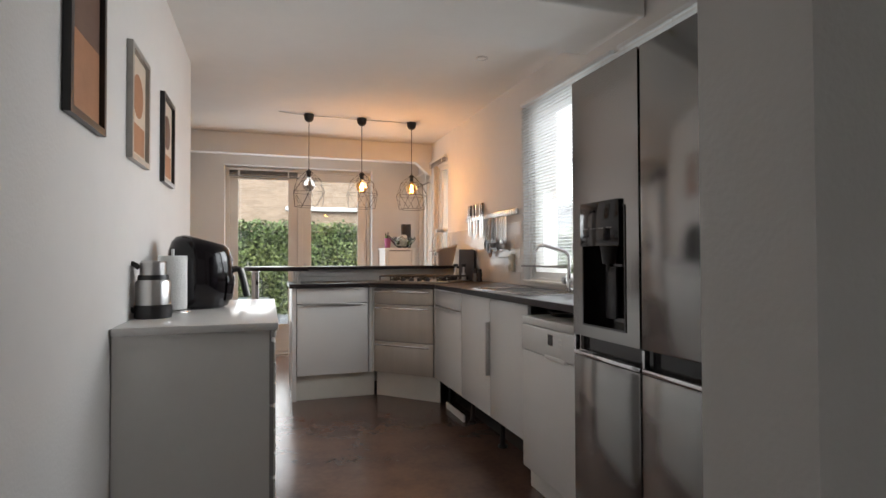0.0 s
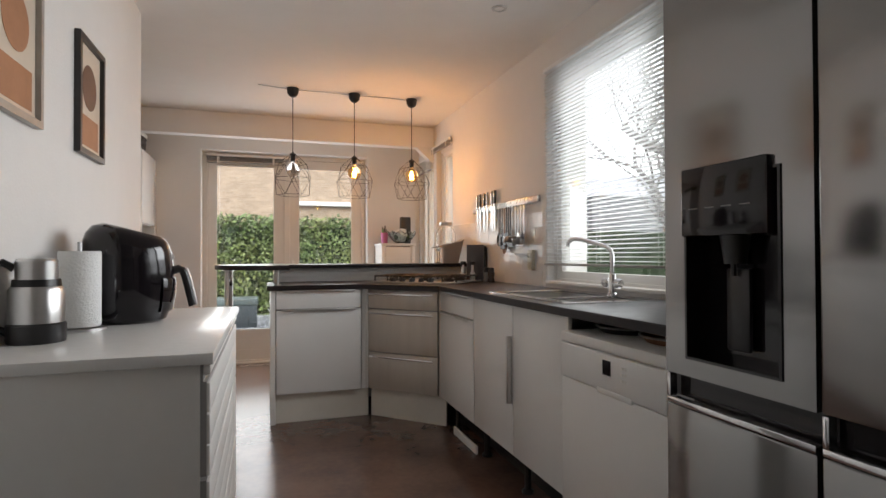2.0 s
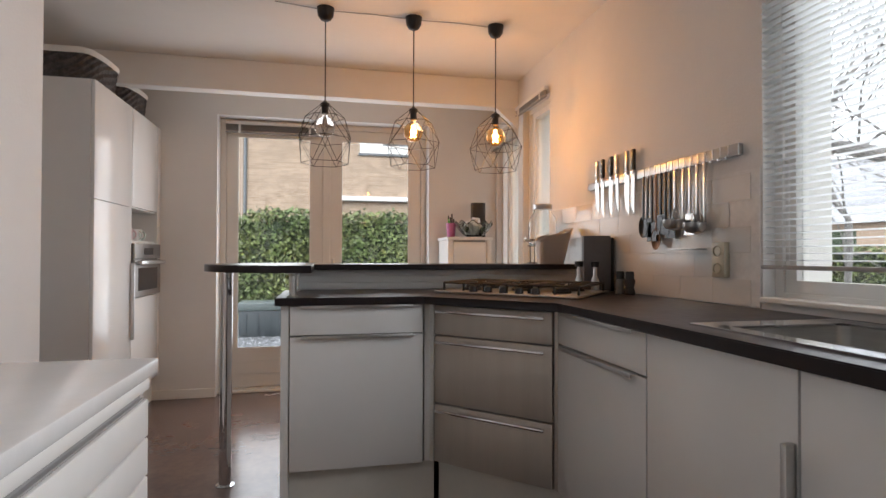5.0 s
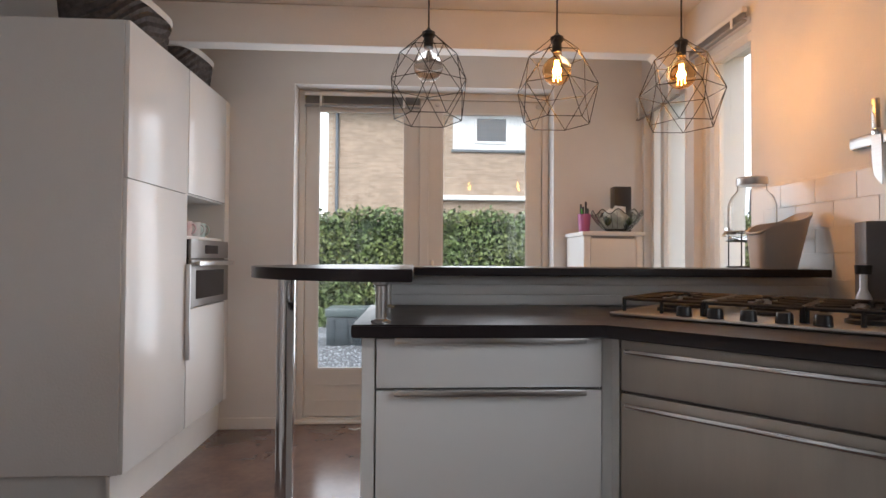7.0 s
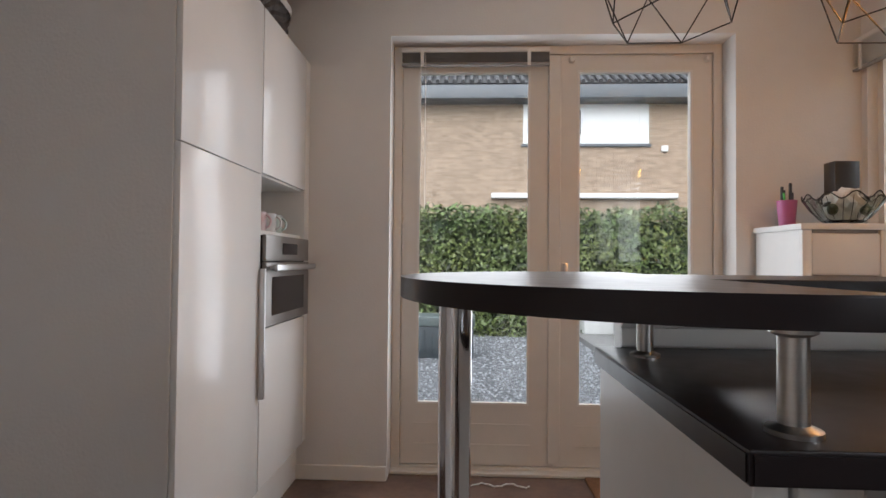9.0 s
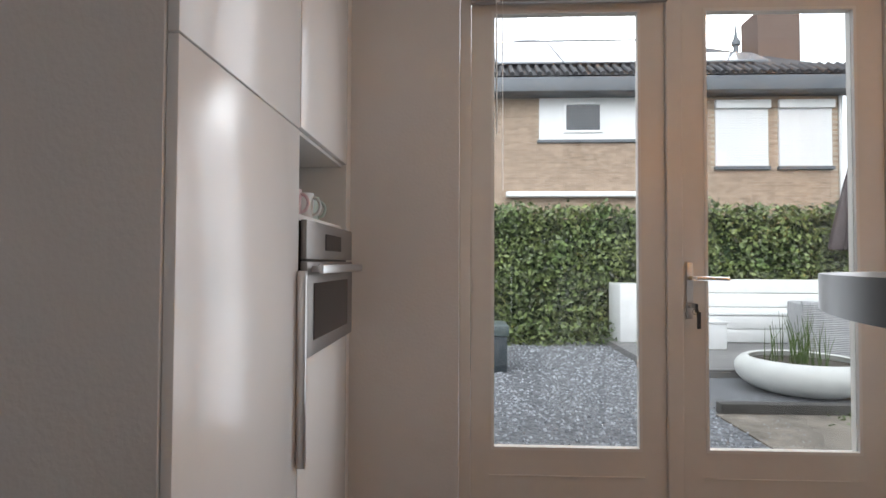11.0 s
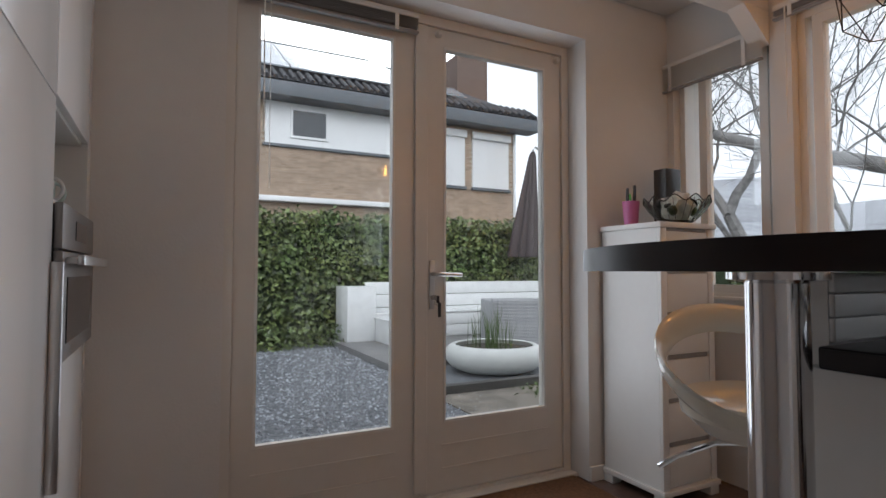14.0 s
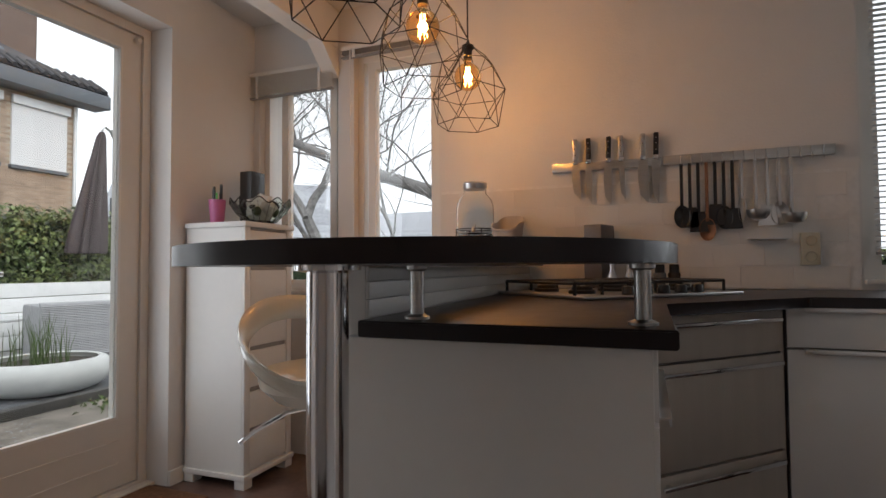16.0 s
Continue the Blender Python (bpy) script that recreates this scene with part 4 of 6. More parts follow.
t = rolled_blind((-2.345, -0.085, 2.268), 0, 0.80, 0.062, "grey venetian blind pulled up over the garden door", M_BLIND_GREY)
part("pull_cord", tube(bmesh.new(), [(0.13, -0.012, 0.0), (0.132, -0.012, -0.85)], 0.0016, 5), M_TRIM, t)
part("tilt_wand", tube(bmesh.new(), [(0.105, -0.014, 0.0), (0.107, -0.014, -0.62)], 0.0028, 6), M_TRIM, t)
rolled_blind((-0.03, -0.17, 2.245), -90, 0.61, 0.125, "pale venetian blind half pulled up at the corner window", M_TRIM)
t = rolled_blind((-0.03, -0.84, 2.315), -90, 0.58, 0.035, "pale venetian blind pulled up at the corner window", M_BLIND_GREY)
part("tilt_wand", tube(bmesh.new(), [(0.06, -0.016, 0.0), (0.062, -0.016, -0.55)], 0.004, 6), M_TRIM, t, "white tilt wand")

# ---- rack with knives and utensils ----
RZ0, RZ1 = 1.537, 1.578
t = thing("knife_rack", (-0.012, 0, 0), "long brushed steel magnetic rack on the tiled wall", "rack")
part("bar", B(-0.012, 0.011, -2.52, -2.02, RZ0, RZ1, bevel=0.002), M_STEEL, t)
part("bar", B(-0.012, 0.011, -3.19, -2.525, RZ0, RZ1 + 0.003, bevel=0.002), M_STEEL, t)
me = mesh_of("hook", tube(bmesh.new(), [(-0.013, 0, RZ1 + 0.003), (-0.017, 0, RZ1), (-0.017, 0, RZ0 - 0.004), (-0.021, 0, RZ0 - 0.012), (-0.027, 0, RZ0 - 0.010), (-0.029, 0, RZ0 - 0.002)], 0.0022, 6), M_CHROME)
for i in range(14):
    hk = new("hook", me)
    hk.parent, hk.location = t, (0, -2.60 - 0.042 * i, 0)


def knife(y, length, width, hmat, tilt, label):
    t = thing("kitchen_knife", (-0.026, y, RZ0 + 0.03), label, "knife", "knives on the rack")
    t.matrix_basis = pose(-0.026, y, RZ0 + 0.03, tilt, 0, 0)
    bm = prism(bmesh.new(), [(-width / 2, 0.0), (width / 2, 0.0), (width / 2, -length * 0.45), (width * 0.32, -length * 0.8), (-width * 0.42, -length), (-width / 2, -length * 0.9)][::-1], -0.001, 0.001)
    bmesh.ops.transform(bm, matrix=Matrix(((0, 0, 1, 0), (1, 0, 0, 0), (0, 1, 0, 0), (0, 0, 0, 1))), verts=bm.verts[:])
    part("blade", bm, M_STEEL, t, "steel blade", smooth=False)
    bm = B(-0.008, 0.008, -0.012, 0.012, 0.001, 0.022, bevel=0.003)
    part("bolster", bm, M_CHROME, t)
    bm = B(-0.009, 0.009, -0.012, 0.011, 0.020, 0.125, bevel=0.005)
    h = part("handle", bm, hmat, t)
    for z in (0.045, 0.075, 0.10):
        part("rivet", tube(bmesh.new(), [(-0.0096, 0, z), (0.0096, 0, z)], 0.003, 8), M_CHROME, h)


for i, (y, ln, w, hm, lb) in enumerate(((-2.135, 0.17, 0.040, M_STEEL, "steel-handled kitchen knife"), (-2.195, 0.19, 0.030, M_BLACK, "black-handled kitchen knife"),
                                       (-2.285, 0.20, 0.038, M_BLACK, "black-handled chef's knife"), (-2.345, 0.18, 0.026, M_STEEL, "steel-handled kitchen knife"),
                                       (-2.44, 0.20, 0.046, M_STEEL, "steel-handled chef's knife"), (-2.495, 0.20, 0.034, M_BLACK, "black-handled kitchen knife"))):
    knife(y, ln, w, hm, (i % 3 - 1) * 1.6, lb + " on the magnetic rack")


def utensil(y, kind, mat, length, label):
    t = thing("kitchen_utensil", (-0.036, y, RZ0 - 0.005), label, "utensil", "utensils on the rack")
    part("stem", B(-0.0035, 0.0035, -0.007, 0.007, -length, 0.004, bevel=0.002), mat if kind != "ladle" else M_ALU, t)
    if kind == "spatula":
        bm = prism(bmesh.new(), [(-0.025, 0.0), (0.025, 0.0), (0.038, -0.09), (-0.038, -0.09)][::-1], -0.002, 0.002)
        bmesh.ops.transform(bm, matrix=Matrix(((0, 0, 1, 0), (1, 0, 0, 0), (0, 1, 0, -length + 0.005), (0, 0, 0, 1))), verts=bm.verts[:])
        part("blade", bm, mat, t, smooth=False)
    elif kind == "spoon":
        bm = lathe(bmesh.new(), [(0, 0.014), (0.014, 0.012), (0.028, 0.004), (0.034, -0.004), (0.028, 0.0), (0.014, 0.007), (0, 0.009)], seg=18, m=pose(0, 0, -length - 0.035, 0, 90, 0) @ Matrix.Diagonal((1.5, 1, 1, 1)))
        part("bowl", bm, mat, t)
    elif kind == "ladle":
        bm = lathe(bmesh.new(), [(0.045, 0.0), (0.043, -0.02), (0.03, -0.038), (0, -0.044), (0, -0.041), (0.029, -0.036), (0.041, -0.019), (0.043, 0.0)], (0.0 - 0.046, 0, -length), 20)
        part("bowl", bm, M_ALU, t)
    elif kind == "whisk":
        bm = bmesh.new()
        for k in range(4):
            a = k * math.pi / 4
            tube(bm, [(0.022 * math.sin(u) * math.cos(a), 0.022 * math.sin(u) * math.sin(a), -length - 0.045 + 0.05 * math.cos(u)) for u in [math.pi * 2 * i / 16 for i in range(17)]], 0.0012, 4)
        part("wires", bm, M_ALU, t)


spec = [("spoon", M_BLACK, 0.20), ("spatula", M_BLACK, 0.20), ("spatula", M_BLACK, 0.22), ("spoon", M_WOODSPOON, 0.26), ("spatula", M_BLACK, 0.19), ("spoon", M_BLACK, 0.21),
        ("spatula", M_BLACK, 0.21), ("whisk", M_ALU, 0.17), ("ladle", M_ALU, 0.22), ("spatula", M_ALU, 0.20), ("spoon", M_ALU, 0.20), ("ladle", M_ALU, 0.24)]
names = {"spoon": "serving spoon", "spatula": "spatula", "whisk": "wire whisk", "ladle": "soup ladle"}
for i, (k, mt, ln) in enumerate(spec):
    col = {"black_plastic": "black plastic", "spoon_wood": "reddish wooden", "aluminium": "steel"}[mt.name]
    utensil(-2.60 - (0.034 * i if i < 8 else 0.044 * i - 0.06), k, mt, ln, f"{col} {names[k]} hanging from the wall rack")
t = thing("wall_socket", (-0.001, -3.09, 1.145), "cream double wall socket on the tiles", "socket")
part("plate", B(-0.030, 0.0, -0.034, 0.034, -0.068, 0.068, bevel=0.004), M_SOCKET, t)
for z in (-0.034, 0.034):
    part("outlet", lathe(bmesh.new(), [(0.022, 0.0), (0.020, 0.004), (0.018, -0.010), (0, -0.010)], seg=18, m=pose(-0.031, 0, z, 0, -90, 0)), M_SOCKET, t)
t = thing("soap_tray", (-0.002, -2.93, 1.19), "small wire tray on the wall tiles", "tray")
part("shelf", B(-0.09, 0.0, -0.07, 0.07, -0.004, 0.0, bevel=0.001), M_ALU, t)

# ---- things beside the hob and on the bar ----
t = thing("knife_block", (-0.095, -2.25, CT), "dark grey slab knife block beside the hob", "knife block", rz=-20)
part("block", B(-0.07, 0.07, -0.035, 0.05, 0.0, 0.295, bevel=0.004), material("slate_grey", (0.150, 0.140, 0.145), 0.45, vary=0.1, scale=8), t)
part("side", B(0.0705, 0.088, -0.03, 0.045, 0.0, 0.285, bevel=0.004), M_BLACK, t)


def pepper_mill(x, y, mat, label):
    t = thing("spice_mill", (x, y, CT), label, "spice mill", "spice mills")
    part("jar", lathe(bmesh.new(), [(0, 0.0), (0.024, 0.0), (0.027, 0.01), (0.020, 0.035), (0.027, 0.062), (0.025, 0.075), (0, 0.075)], seg=20), mat, t, "ribbed glass jar")
    part("cap", lathe(bmesh.new(), [(0, 0.075), (0.021, 0.075), (0.021, 0.108), (0.018, 0.112), (0, 0.112)], seg=20), M_BLACK, t)


pepper_mill(-0.10, -2.50, material("salt_glass", (0.24, 0.23, 0.22), 0.15), "glass salt mill with a black cap")
pepper_mill(-0.085, -2.56, material("pepper_glass", (0.07, 0.055, 0.05), 0.15), "glass pepper mill with a black cap")
for i, (x, y) in enumerate(((-0.222, -2.305), (-0.168, -2.375))):
    t = thing("oil_bottle", (x, y, CT), "small steel bottle with a black cap behind the hob", "bottle", "bottles behind the hob")
    part("bottle", lathe(bmesh.new(), [(0, 0), (0.021, 0), (0.021, 0.06), (0.010, 0.085), (0.010, 0.13), (0, 0.13)], seg=18), M_ALU, t)
    part("cap", lathe(bmesh.new(), [(0, 0.13), (0.021, 0.13), (0.023, 0.158), (0, 0.160)], seg=18), M_BLACK, t)
BT = BZ0 + 0.030
t = thing("drink_dispenser", (-0.155, -1.665, BT + 0.001), "glass drink jar with a metal lid in a wire stand", "jar")
part("jar", lathe(bmesh.new(), [(0, 0.115), (0.08, 0.115), (0.092, 0.128), (0.092, 0.26), (0.082, 0.295), (0.056, 0.325), (0.056, 0.345), (0.052, 0.345), (0.052, 0.325), (0.079, 0.29), (0.088, 0.26), (0.088, 0.13), (0, 0.12)], seg=28), clear_glass("jar_glass", (0.97, 0.98, 0.98), 0.0, 1.12), t, "clear glass jar")
part("lid", lathe(bmesh.new(), [(0, 0.346), (0.058, 0.346), (0.060, 0.350), (0.060, 0.374), (0.055, 0.380), (0, 0.380)], seg=28), M_ALU, t, "metal screw lid")
bm = bmesh.new()
for z in (0.003, 0.113, 0.15):
    tube(bm, [(0.096 * math.cos(a), 0.096 * math.sin(a), z) for a in [i * math.pi / 16 for i in range(33)]], 0.003, 6)
for i in range(4):
    a = i * math.pi / 2 + 0.6
    tube(bm, [(0.096 * math.cos(a), 0.096 * math.sin(a), 0.001), (0.096 * math.cos(a), 0.096 * math.sin(a), 0.15)], 0.003, 6)
part("stand", bm, M_WIRE, t, "black wire stand")
bm = tube(bmesh.new(), [(-0.085, -0.02, 0.145), (-0.135, -0.03, 0.145), (-0.14, -0.031, 0.13)], 0.008, 10)
box(bm, -0.128, -0.118, -0.04, -0.015, 0.153, 0.165)
part("tap", bm, M_ALU, t, "metal tap")
t = thing("storage_bin", (-0.175, -1.83, BT + 0.001), "taupe open storage bin standing on the bar", "bin")
bm = bmesh.new()
rings = []
for s, z in ((0.74, 0.0), (1.0, 0.165), (1.05, 0.17), (1.05, 0.18), (0.96, 0.18), (0.70, 0.006)):
    rings.append([bm.verts.new((0.105 * s * abs(math.cos(a)) ** 0.5 * math.copysign(1, math.cos(a)) + (0.02 if z > 0.1 else 0), 0.065 * s * abs(math.sin(a)) ** 0.5 * math.copysign(1, math.sin(a)), z * (1 + 0.22 * math.cos(a)))) for a in [2 * math.pi * (i + 0.5) / 32 for i in range(32)]])
for a, b in zip(rings, rings[1:]):
    for i in range(32):
        bm.faces.new((a[i], a[(i + 1) % 32], b[(i + 1) % 32], b[i]))
bm.faces.new(rings[0][::-1])
bm.faces.new(rings[-1])
part("tub", bm, M_LINER, t)

# ---- things on the white chest ----
CZ = 1.315
t = thing("pencil_cup", (-0.450, -0.34, CZ), "pink plastic cup holding brushes and pens", "cup")
part("cup", lathe(bmesh.new(), [(0, 0), (0.034, 0), (0.044, 0.125), (0.041, 0.125), (0.032, 0.004), (0, 0.004)], seg=20), M_PINK, t)
part("pen", tube(bmesh.new(), [(0.0, -0.01, 0.01), (-0.025, -0.018, 0.16)], 0.005, 6), M_GREEN, t, "bright green pen")
for i in range(4):
    x, y = 0.012 * math.cos(i * 1.6), 0.012 * math.sin(i * 1.6)
    part("brush", B(x * 2 - 0.006, x * 2 + 0.006, y * 2 - 0.006, y * 2 + 0.006, 0.02, 0.165 + 0.014 * i, bevel=0.003), M_BLACK, t)
t = thing("packaging_box", (-0.215, -0.37, CZ), "tall black carton box standing on the chest", "box")
part("carton", B(-0.056, 0.056, -0.04, 0.04, 0.0, 0.305, bevel=0.002), M_DARKBOX, t)
part("label", B(-0.02, 0.02, -0.0412, -0.0402, 0.05, 0.056), M_FRAME_SILVER, t, "pale line of small print", smooth=False)
t = thing("glass_bowl", (-0.285, -0.485, CZ), "scalloped glass bowl filled with decorations", "bowl")
bm = bmesh.new()
rings = []
for r, z, w in ((0.055, 0.001, 0), (0.075, 0.012, 0), (0.115, 0.05, 0.004), (0.142, 0.093, 0.012), (0.138, 0.093, 0.012), (0.110, 0.052, 0.004), (0.068, 0.016, 0), (0.0, 0.012, 0)):
    rings.append([bm.verts.new((r * math.cos(a), r * math.sin(a), z + w * math.cos(10 * a))) for a in [2 * math.pi * i / 60 for i in range(60)]] if r else [bm.verts.new((0, 0, z))])
for a, b in zip(rings, rings[1:]):
    for i in range(60):
        bm.faces.new(list(dict.fromkeys([a[i % len(a)], a[(i + 1) % 60 % len(a)], b[(i + 1) % 60 % len(b)], b[i % len(b)]])))
bm.faces.new(rings[0][::-1])
part("dish", bm, clear_glass("bowl_glass", (0.80, 0.86, 0.84), 0.03, 1.3), t, "clear glass dish")
part("rim", tube(bmesh.new(), [(0.141 * math.cos(a), 0.141 * math.sin(a), 0.094 + 0.012 * math.cos(10 * a)) for a in [2 * math.pi * i / 80 for i in range(81)]], 0.0025, 5), M_WIRE, t)
rnd = random.Random(4)
for i in range(20):
    a, q = 2 * math.pi * i / 20, 0.012 * (1 if i % 2 else -1)
    part("scallop", tube(bmesh.new(), [((0.058 + 0.083 * u ** 0.7) * math.cos(a + q * 4 * u), (0.058 + 0.083 * u ** 0.7) * math.sin(a + q * 4 * u), 0.004 + 0.088 * u) for u in (0, 0.2, 0.45, 0.7, 1.0)], 0.0012, 5), M_WIRE, t)
for i in range(9):
    a, r = rnd.uniform(0, 6.28), rnd.uniform(0.05, 0.085)
    s = rnd.uniform(0.014, 0.022)
    bm = lathe(bmesh.new(), [(0, 0.004), (s * 0.8, 0.003), (s, 0.0), (s * 0.8, -0.003), (0, -0.004)], seg=14, m=pose(r * math.cos(a), r * math.sin(a), 0.06 + 0.035 * rnd.random(), rnd.uniform(40, 90), 0, math.degrees(a) + 90))
    part("dark_disc", bm, M_BLACK, t, "dark round ornament")
bm = bmesh.new()
bmesh.ops.create_icosphere(bm, subdivisions=3, radius=0.062)
for v in bm.verts:
    v.co *= 1 + 0.45 * noise.noise(v.co * 28) + 0.25 * noise.noise(v.co * 70)
    v.co = Vector((v.co.x, v.co.y, v.co.z * 0.9 + 0.072))
part("plastic_bag", bm, M_LINEN, t, "crumpled white plastic bag", smooth=False)
t.scale = (1.12, 1.12, 1.3)
for i in range(3):
    bm = bmesh.new()
    bmesh.ops.create_icosphere(bm, subdivisions=2, radius=0.02)
    bmesh.ops.translate(bm, verts=bm.verts[:], vec=(0.07 * math.cos(2 * i + 3.6), 0.07 * math.sin(2 * i + 3.6), 0.052))
    part("ornament", bm, M_LEAF, t, "dark green ball")

# ---- bar stools ----
def bar_stool(x, y, rz):
    t = thing("bar_stool", (x, y, 0), "cream plastic bar stool with a ring-shaped back on a chrome column", "stool", "bar stools", rz)
    part("base", lathe(bmesh.new(), [(0, 0), (0.20, 0), (0.20, 0.006), (0.16, 0.016), (0.05, 0.030), (0.032, 0.05), (0, 0.05)], seg=36), M_CHROME, t)
    part("column", lathe(bmesh.new(), [(0.028, 0.045), (0.028, 0.42), (0.018, 0.425), (0.018, 0.72), (0, 0.72)], seg=20), M_CHROME, t)
    fr = tube(bmesh.new(), [(0.15 * math.cos(a), -0.02 - 0.15 * math.sin(a), 0.30) for a in [-0.25 + (math.pi + 0.5) * i / 18 for i in range(19)]], 0.010, 8)
    tube(fr, [(-0.145, 0.0, 0.30), (0, 0.0, 0.33), (0.145, 0.0, 0.30)], 0.009, 8)
    part("footrest", fr, M_CHROME, t)
    part("lever", tube(bmesh.new(), [(0.0, 0.0, 0.705), (-0.12, 0.03, 0.70), (-0.20, 0.05, 0.665), (-0.235, 0.06, 0.64)], 0.006, 8), M_CHROME, t)
    bm = lathe(bmesh.new(), [(0, 0.735), (0.07, 0.722), (0.15, 0.728), (0.19, 0.765), (0.197, 0.80), (0.187, 0.805), (0.175, 0.785), (0.14, 0.762), (0.07, 0.757), (0, 0.760)], seg=40)
    part("seat", bm, M_STOOL, t)
    bm = bmesh.new()
    n, k = 64, 10
    rings = []
    for i in range(n):
        a = 2 * math.pi * i / n
        back = (1 + math.sin(a)) / 2
        c = Vector((0.222 * math.cos(a), 0.03 + 0.20 * math.sin(a), 0.765 + 0.195 * back ** 1.25))
        w, th = 0.019 + 0.019 * back, 0.010
        up = Vector((0.35 * math.cos(a), 0.35 * math.sin(a) * 1.0, 1)).normalized()
        out = Vector((math.cos(a), math.sin(a), -0.35)).normalized()
        rings.append([bm.verts.new(c + up * (w * math.cos(q)) + out * (th * math.sin(q))) for q in [2 * math.pi * j / k for j in range(k)]])
    for i in range(n):
        for j in range(k):
            bm.faces.new((rings[i][j], rings[i][(j + 1) % k], rings[(i + 1) % n][(j + 1) % k], rings[(i + 1) % n][j]))
    part("backrest", bm, M_STOOL, t, "ring-shaped plastic backrest")
    return t


bar_stool(-1.39, -1.635, -24)
bar_stool(-0.86, -1.575, -14)

# ---- things on the drawer unit ----
t = thing("coffee_pot", (-2.345, -4.61, DZ), "steel and black thermos coffee pot", "coffee pot", rz=15)
part("base", lathe(bmesh.new(), [(0, 0), (0.068, 0), (0.070, 0.012), (0.070, 0.05), (0.066, 0.055), (0, 0.055)], seg=28), M_BLACK, t)
part("jug", lathe(bmesh.new(), [(0, 0.055), (0.066, 0.055), (0.066, 0.145), (0.060, 0.155), (0, 0.155)], seg=28), M_ALU, t, "brushed steel jug")
part("collar", lathe(bmesh.new(), [(0, 0.155), (0.058, 0.155), (0.056, 0.175), (0, 0.175)], seg=28), M_BLACK, t)
part("lid", lathe(bmesh.new(), [(0, 0.175), (0.050, 0.175), (0.050, 0.225), (0.045, 0.232), (0, 0.234)], seg=28), M_ALU, t, "steel lid")
part("handle", tube(bmesh.new(), [(-0.05, 0.0, 0.205), (-0.075, 0.0, 0.222), (-0.105, 0, 0.215), (-0.118, 0, 0.18), (-0.112, 0, 0.11), (-0.10, 0, 0.05), (-0.065, 0, 0.03)], 0.011, 10), M_BLACK, t)
t = thing("paper_towel_holder", (-2.31, -4.37, DZ), "upright paper towel roll on a steel holder", "paper towel")
part("foot", lathe(bmesh.new(), [(0, 0), (0.075, 0), (0.075, 0.008), (0, 0.012)], seg=28), M_ALU, t)
part("roll", lathe(bmesh.new(), [(0.02, 0.013), (0.058, 0.013), (0.0605, 0.02), (0.0605, 0.248), (0.058, 0.255), (0.02, 0.255)], seg=36), M_TOWEL, t, "white paper roll")
part("rod", tube(bmesh.new(), [(0, 0, 0.01), (0, 0, 0.285)], 0.007, 10), M_ALU, t)
t = thing("electric_kettle", (-2.30, -3.88, DZ), "steel electric kettle with a black lid and handle", "kettle", rz=-35)
part("base", lathe(bmesh.new(), [(0, 0), (0.078, 0), (0.080, 0.006), (0.080, 0.022), (0, 0.024)], seg=28), M_BLACK, t)
part("jug", lathe(bmesh.new(), [(0, 0.025), (0.074, 0.025), (0.076, 0.04), (0.068, 0.13), (0.058, 0.205), (0, 0.205)], seg=32), M_STEEL, t, "brushed steel jug")
part("lid", lathe(bmesh.new(), [(0, 0.205), (0.056, 0.2055), (0.050, 0.225), (0.03, 0.233), (0, 0.235)], seg=24), M_BLACK, t)
part("handle", tube(bmesh.new(), [(0.05, 0, 0.212), (0.09, 0, 0.222), (0.118, 0, 0.205), (0.122, 0, 0.16), (0.112, 0, 0.10), (0.09, 0, 0.06), (0.07, 0, 0.05)], 0.011, 10), M_BLACK, t)
part("spout", prism(bmesh.new(), [(-0.085, 0.0), (-0.05, -0.022), (-0.05, 0.022)], 0.17, 0.204, 0.002), M_STEEL, t)

t = thing("air_fryer", (-2.215, -4.17, DZ), "glossy black egg-shaped air fryer with a pull-out basket", "air fryer", rz=98)
bm = bmesh.new()
rings = []
for z, r in ((0, 0.115), (0.01, 0.13), (0.06, 0.148), (0.13, 0.155), (0.20, 0.155), (0.265, 0.148), (0.305, 0.135), (0.328, 0.115), (0.337, 0.08), (0.338, 0.0)):
    rings.append([bm.verts.new((r * math.cos(a), r * 1.12 * math.sin(a), z + 0.02 * (z / 0.33) * math.sin(a))) for a in [2 * math.pi * i / 40 for i in range(40)]] if r else [bm.verts.new((0, 0, z))])
for a, b in zip(rings, rings[1:]):
    for i in range(40):
        bm.faces.new(list(dict.fromkeys([a[i % len(a)], a[(i + 1) % 40 % len(a)], b[(i + 1) % 40 % len(b)], b[i % len(b)]])))
bm.faces.new(rings[0][::-1])
part("body", bm, M_GLOSSBLACK, t)
bm = bmesh.new()
grid = [[bm.verts.new((r * math.sin(a), -r * 1.12 * math.cos(a), z)) for a in [math.radians(-42 + 84 * i / 14) for i in range(15)]]
        for z, r in ((0.035, 0.125), (0.037, 0.149), (0.045, 0.153), (0.10, 0.161), (0.150, 0.163), (0.158, 0.159), (0.160, 0.130))]
for lo, hi in zip(grid, grid[1:]):
    for i in range(14):
        bm.faces.new((lo[i], lo[i + 1], hi[i + 1], hi[i]))
bk = part("basket_front", bm, M_GLOSSBLACK, t, "curved black basket front")
part("handle", tube(bmesh.new(), [(0, -0.150, 0.180), (0, -0.190, 0.190), (0, -0.206, 0.184), (0, -0.217, 0.160), (0, -0.230, 0.11), (0, -0.246, 0.05)], 0.016, 12), M_BLACK, bk, "black basket handle")
part("handle_strip", tube(bmesh.new(), [(0, -0.222, 0.192), (0, -0.235, 0.160), (0, -0.248, 0.11), (0, -0.263, 0.052)], 0.006, 8), M_ALU, bk, "silver strip on the handle")
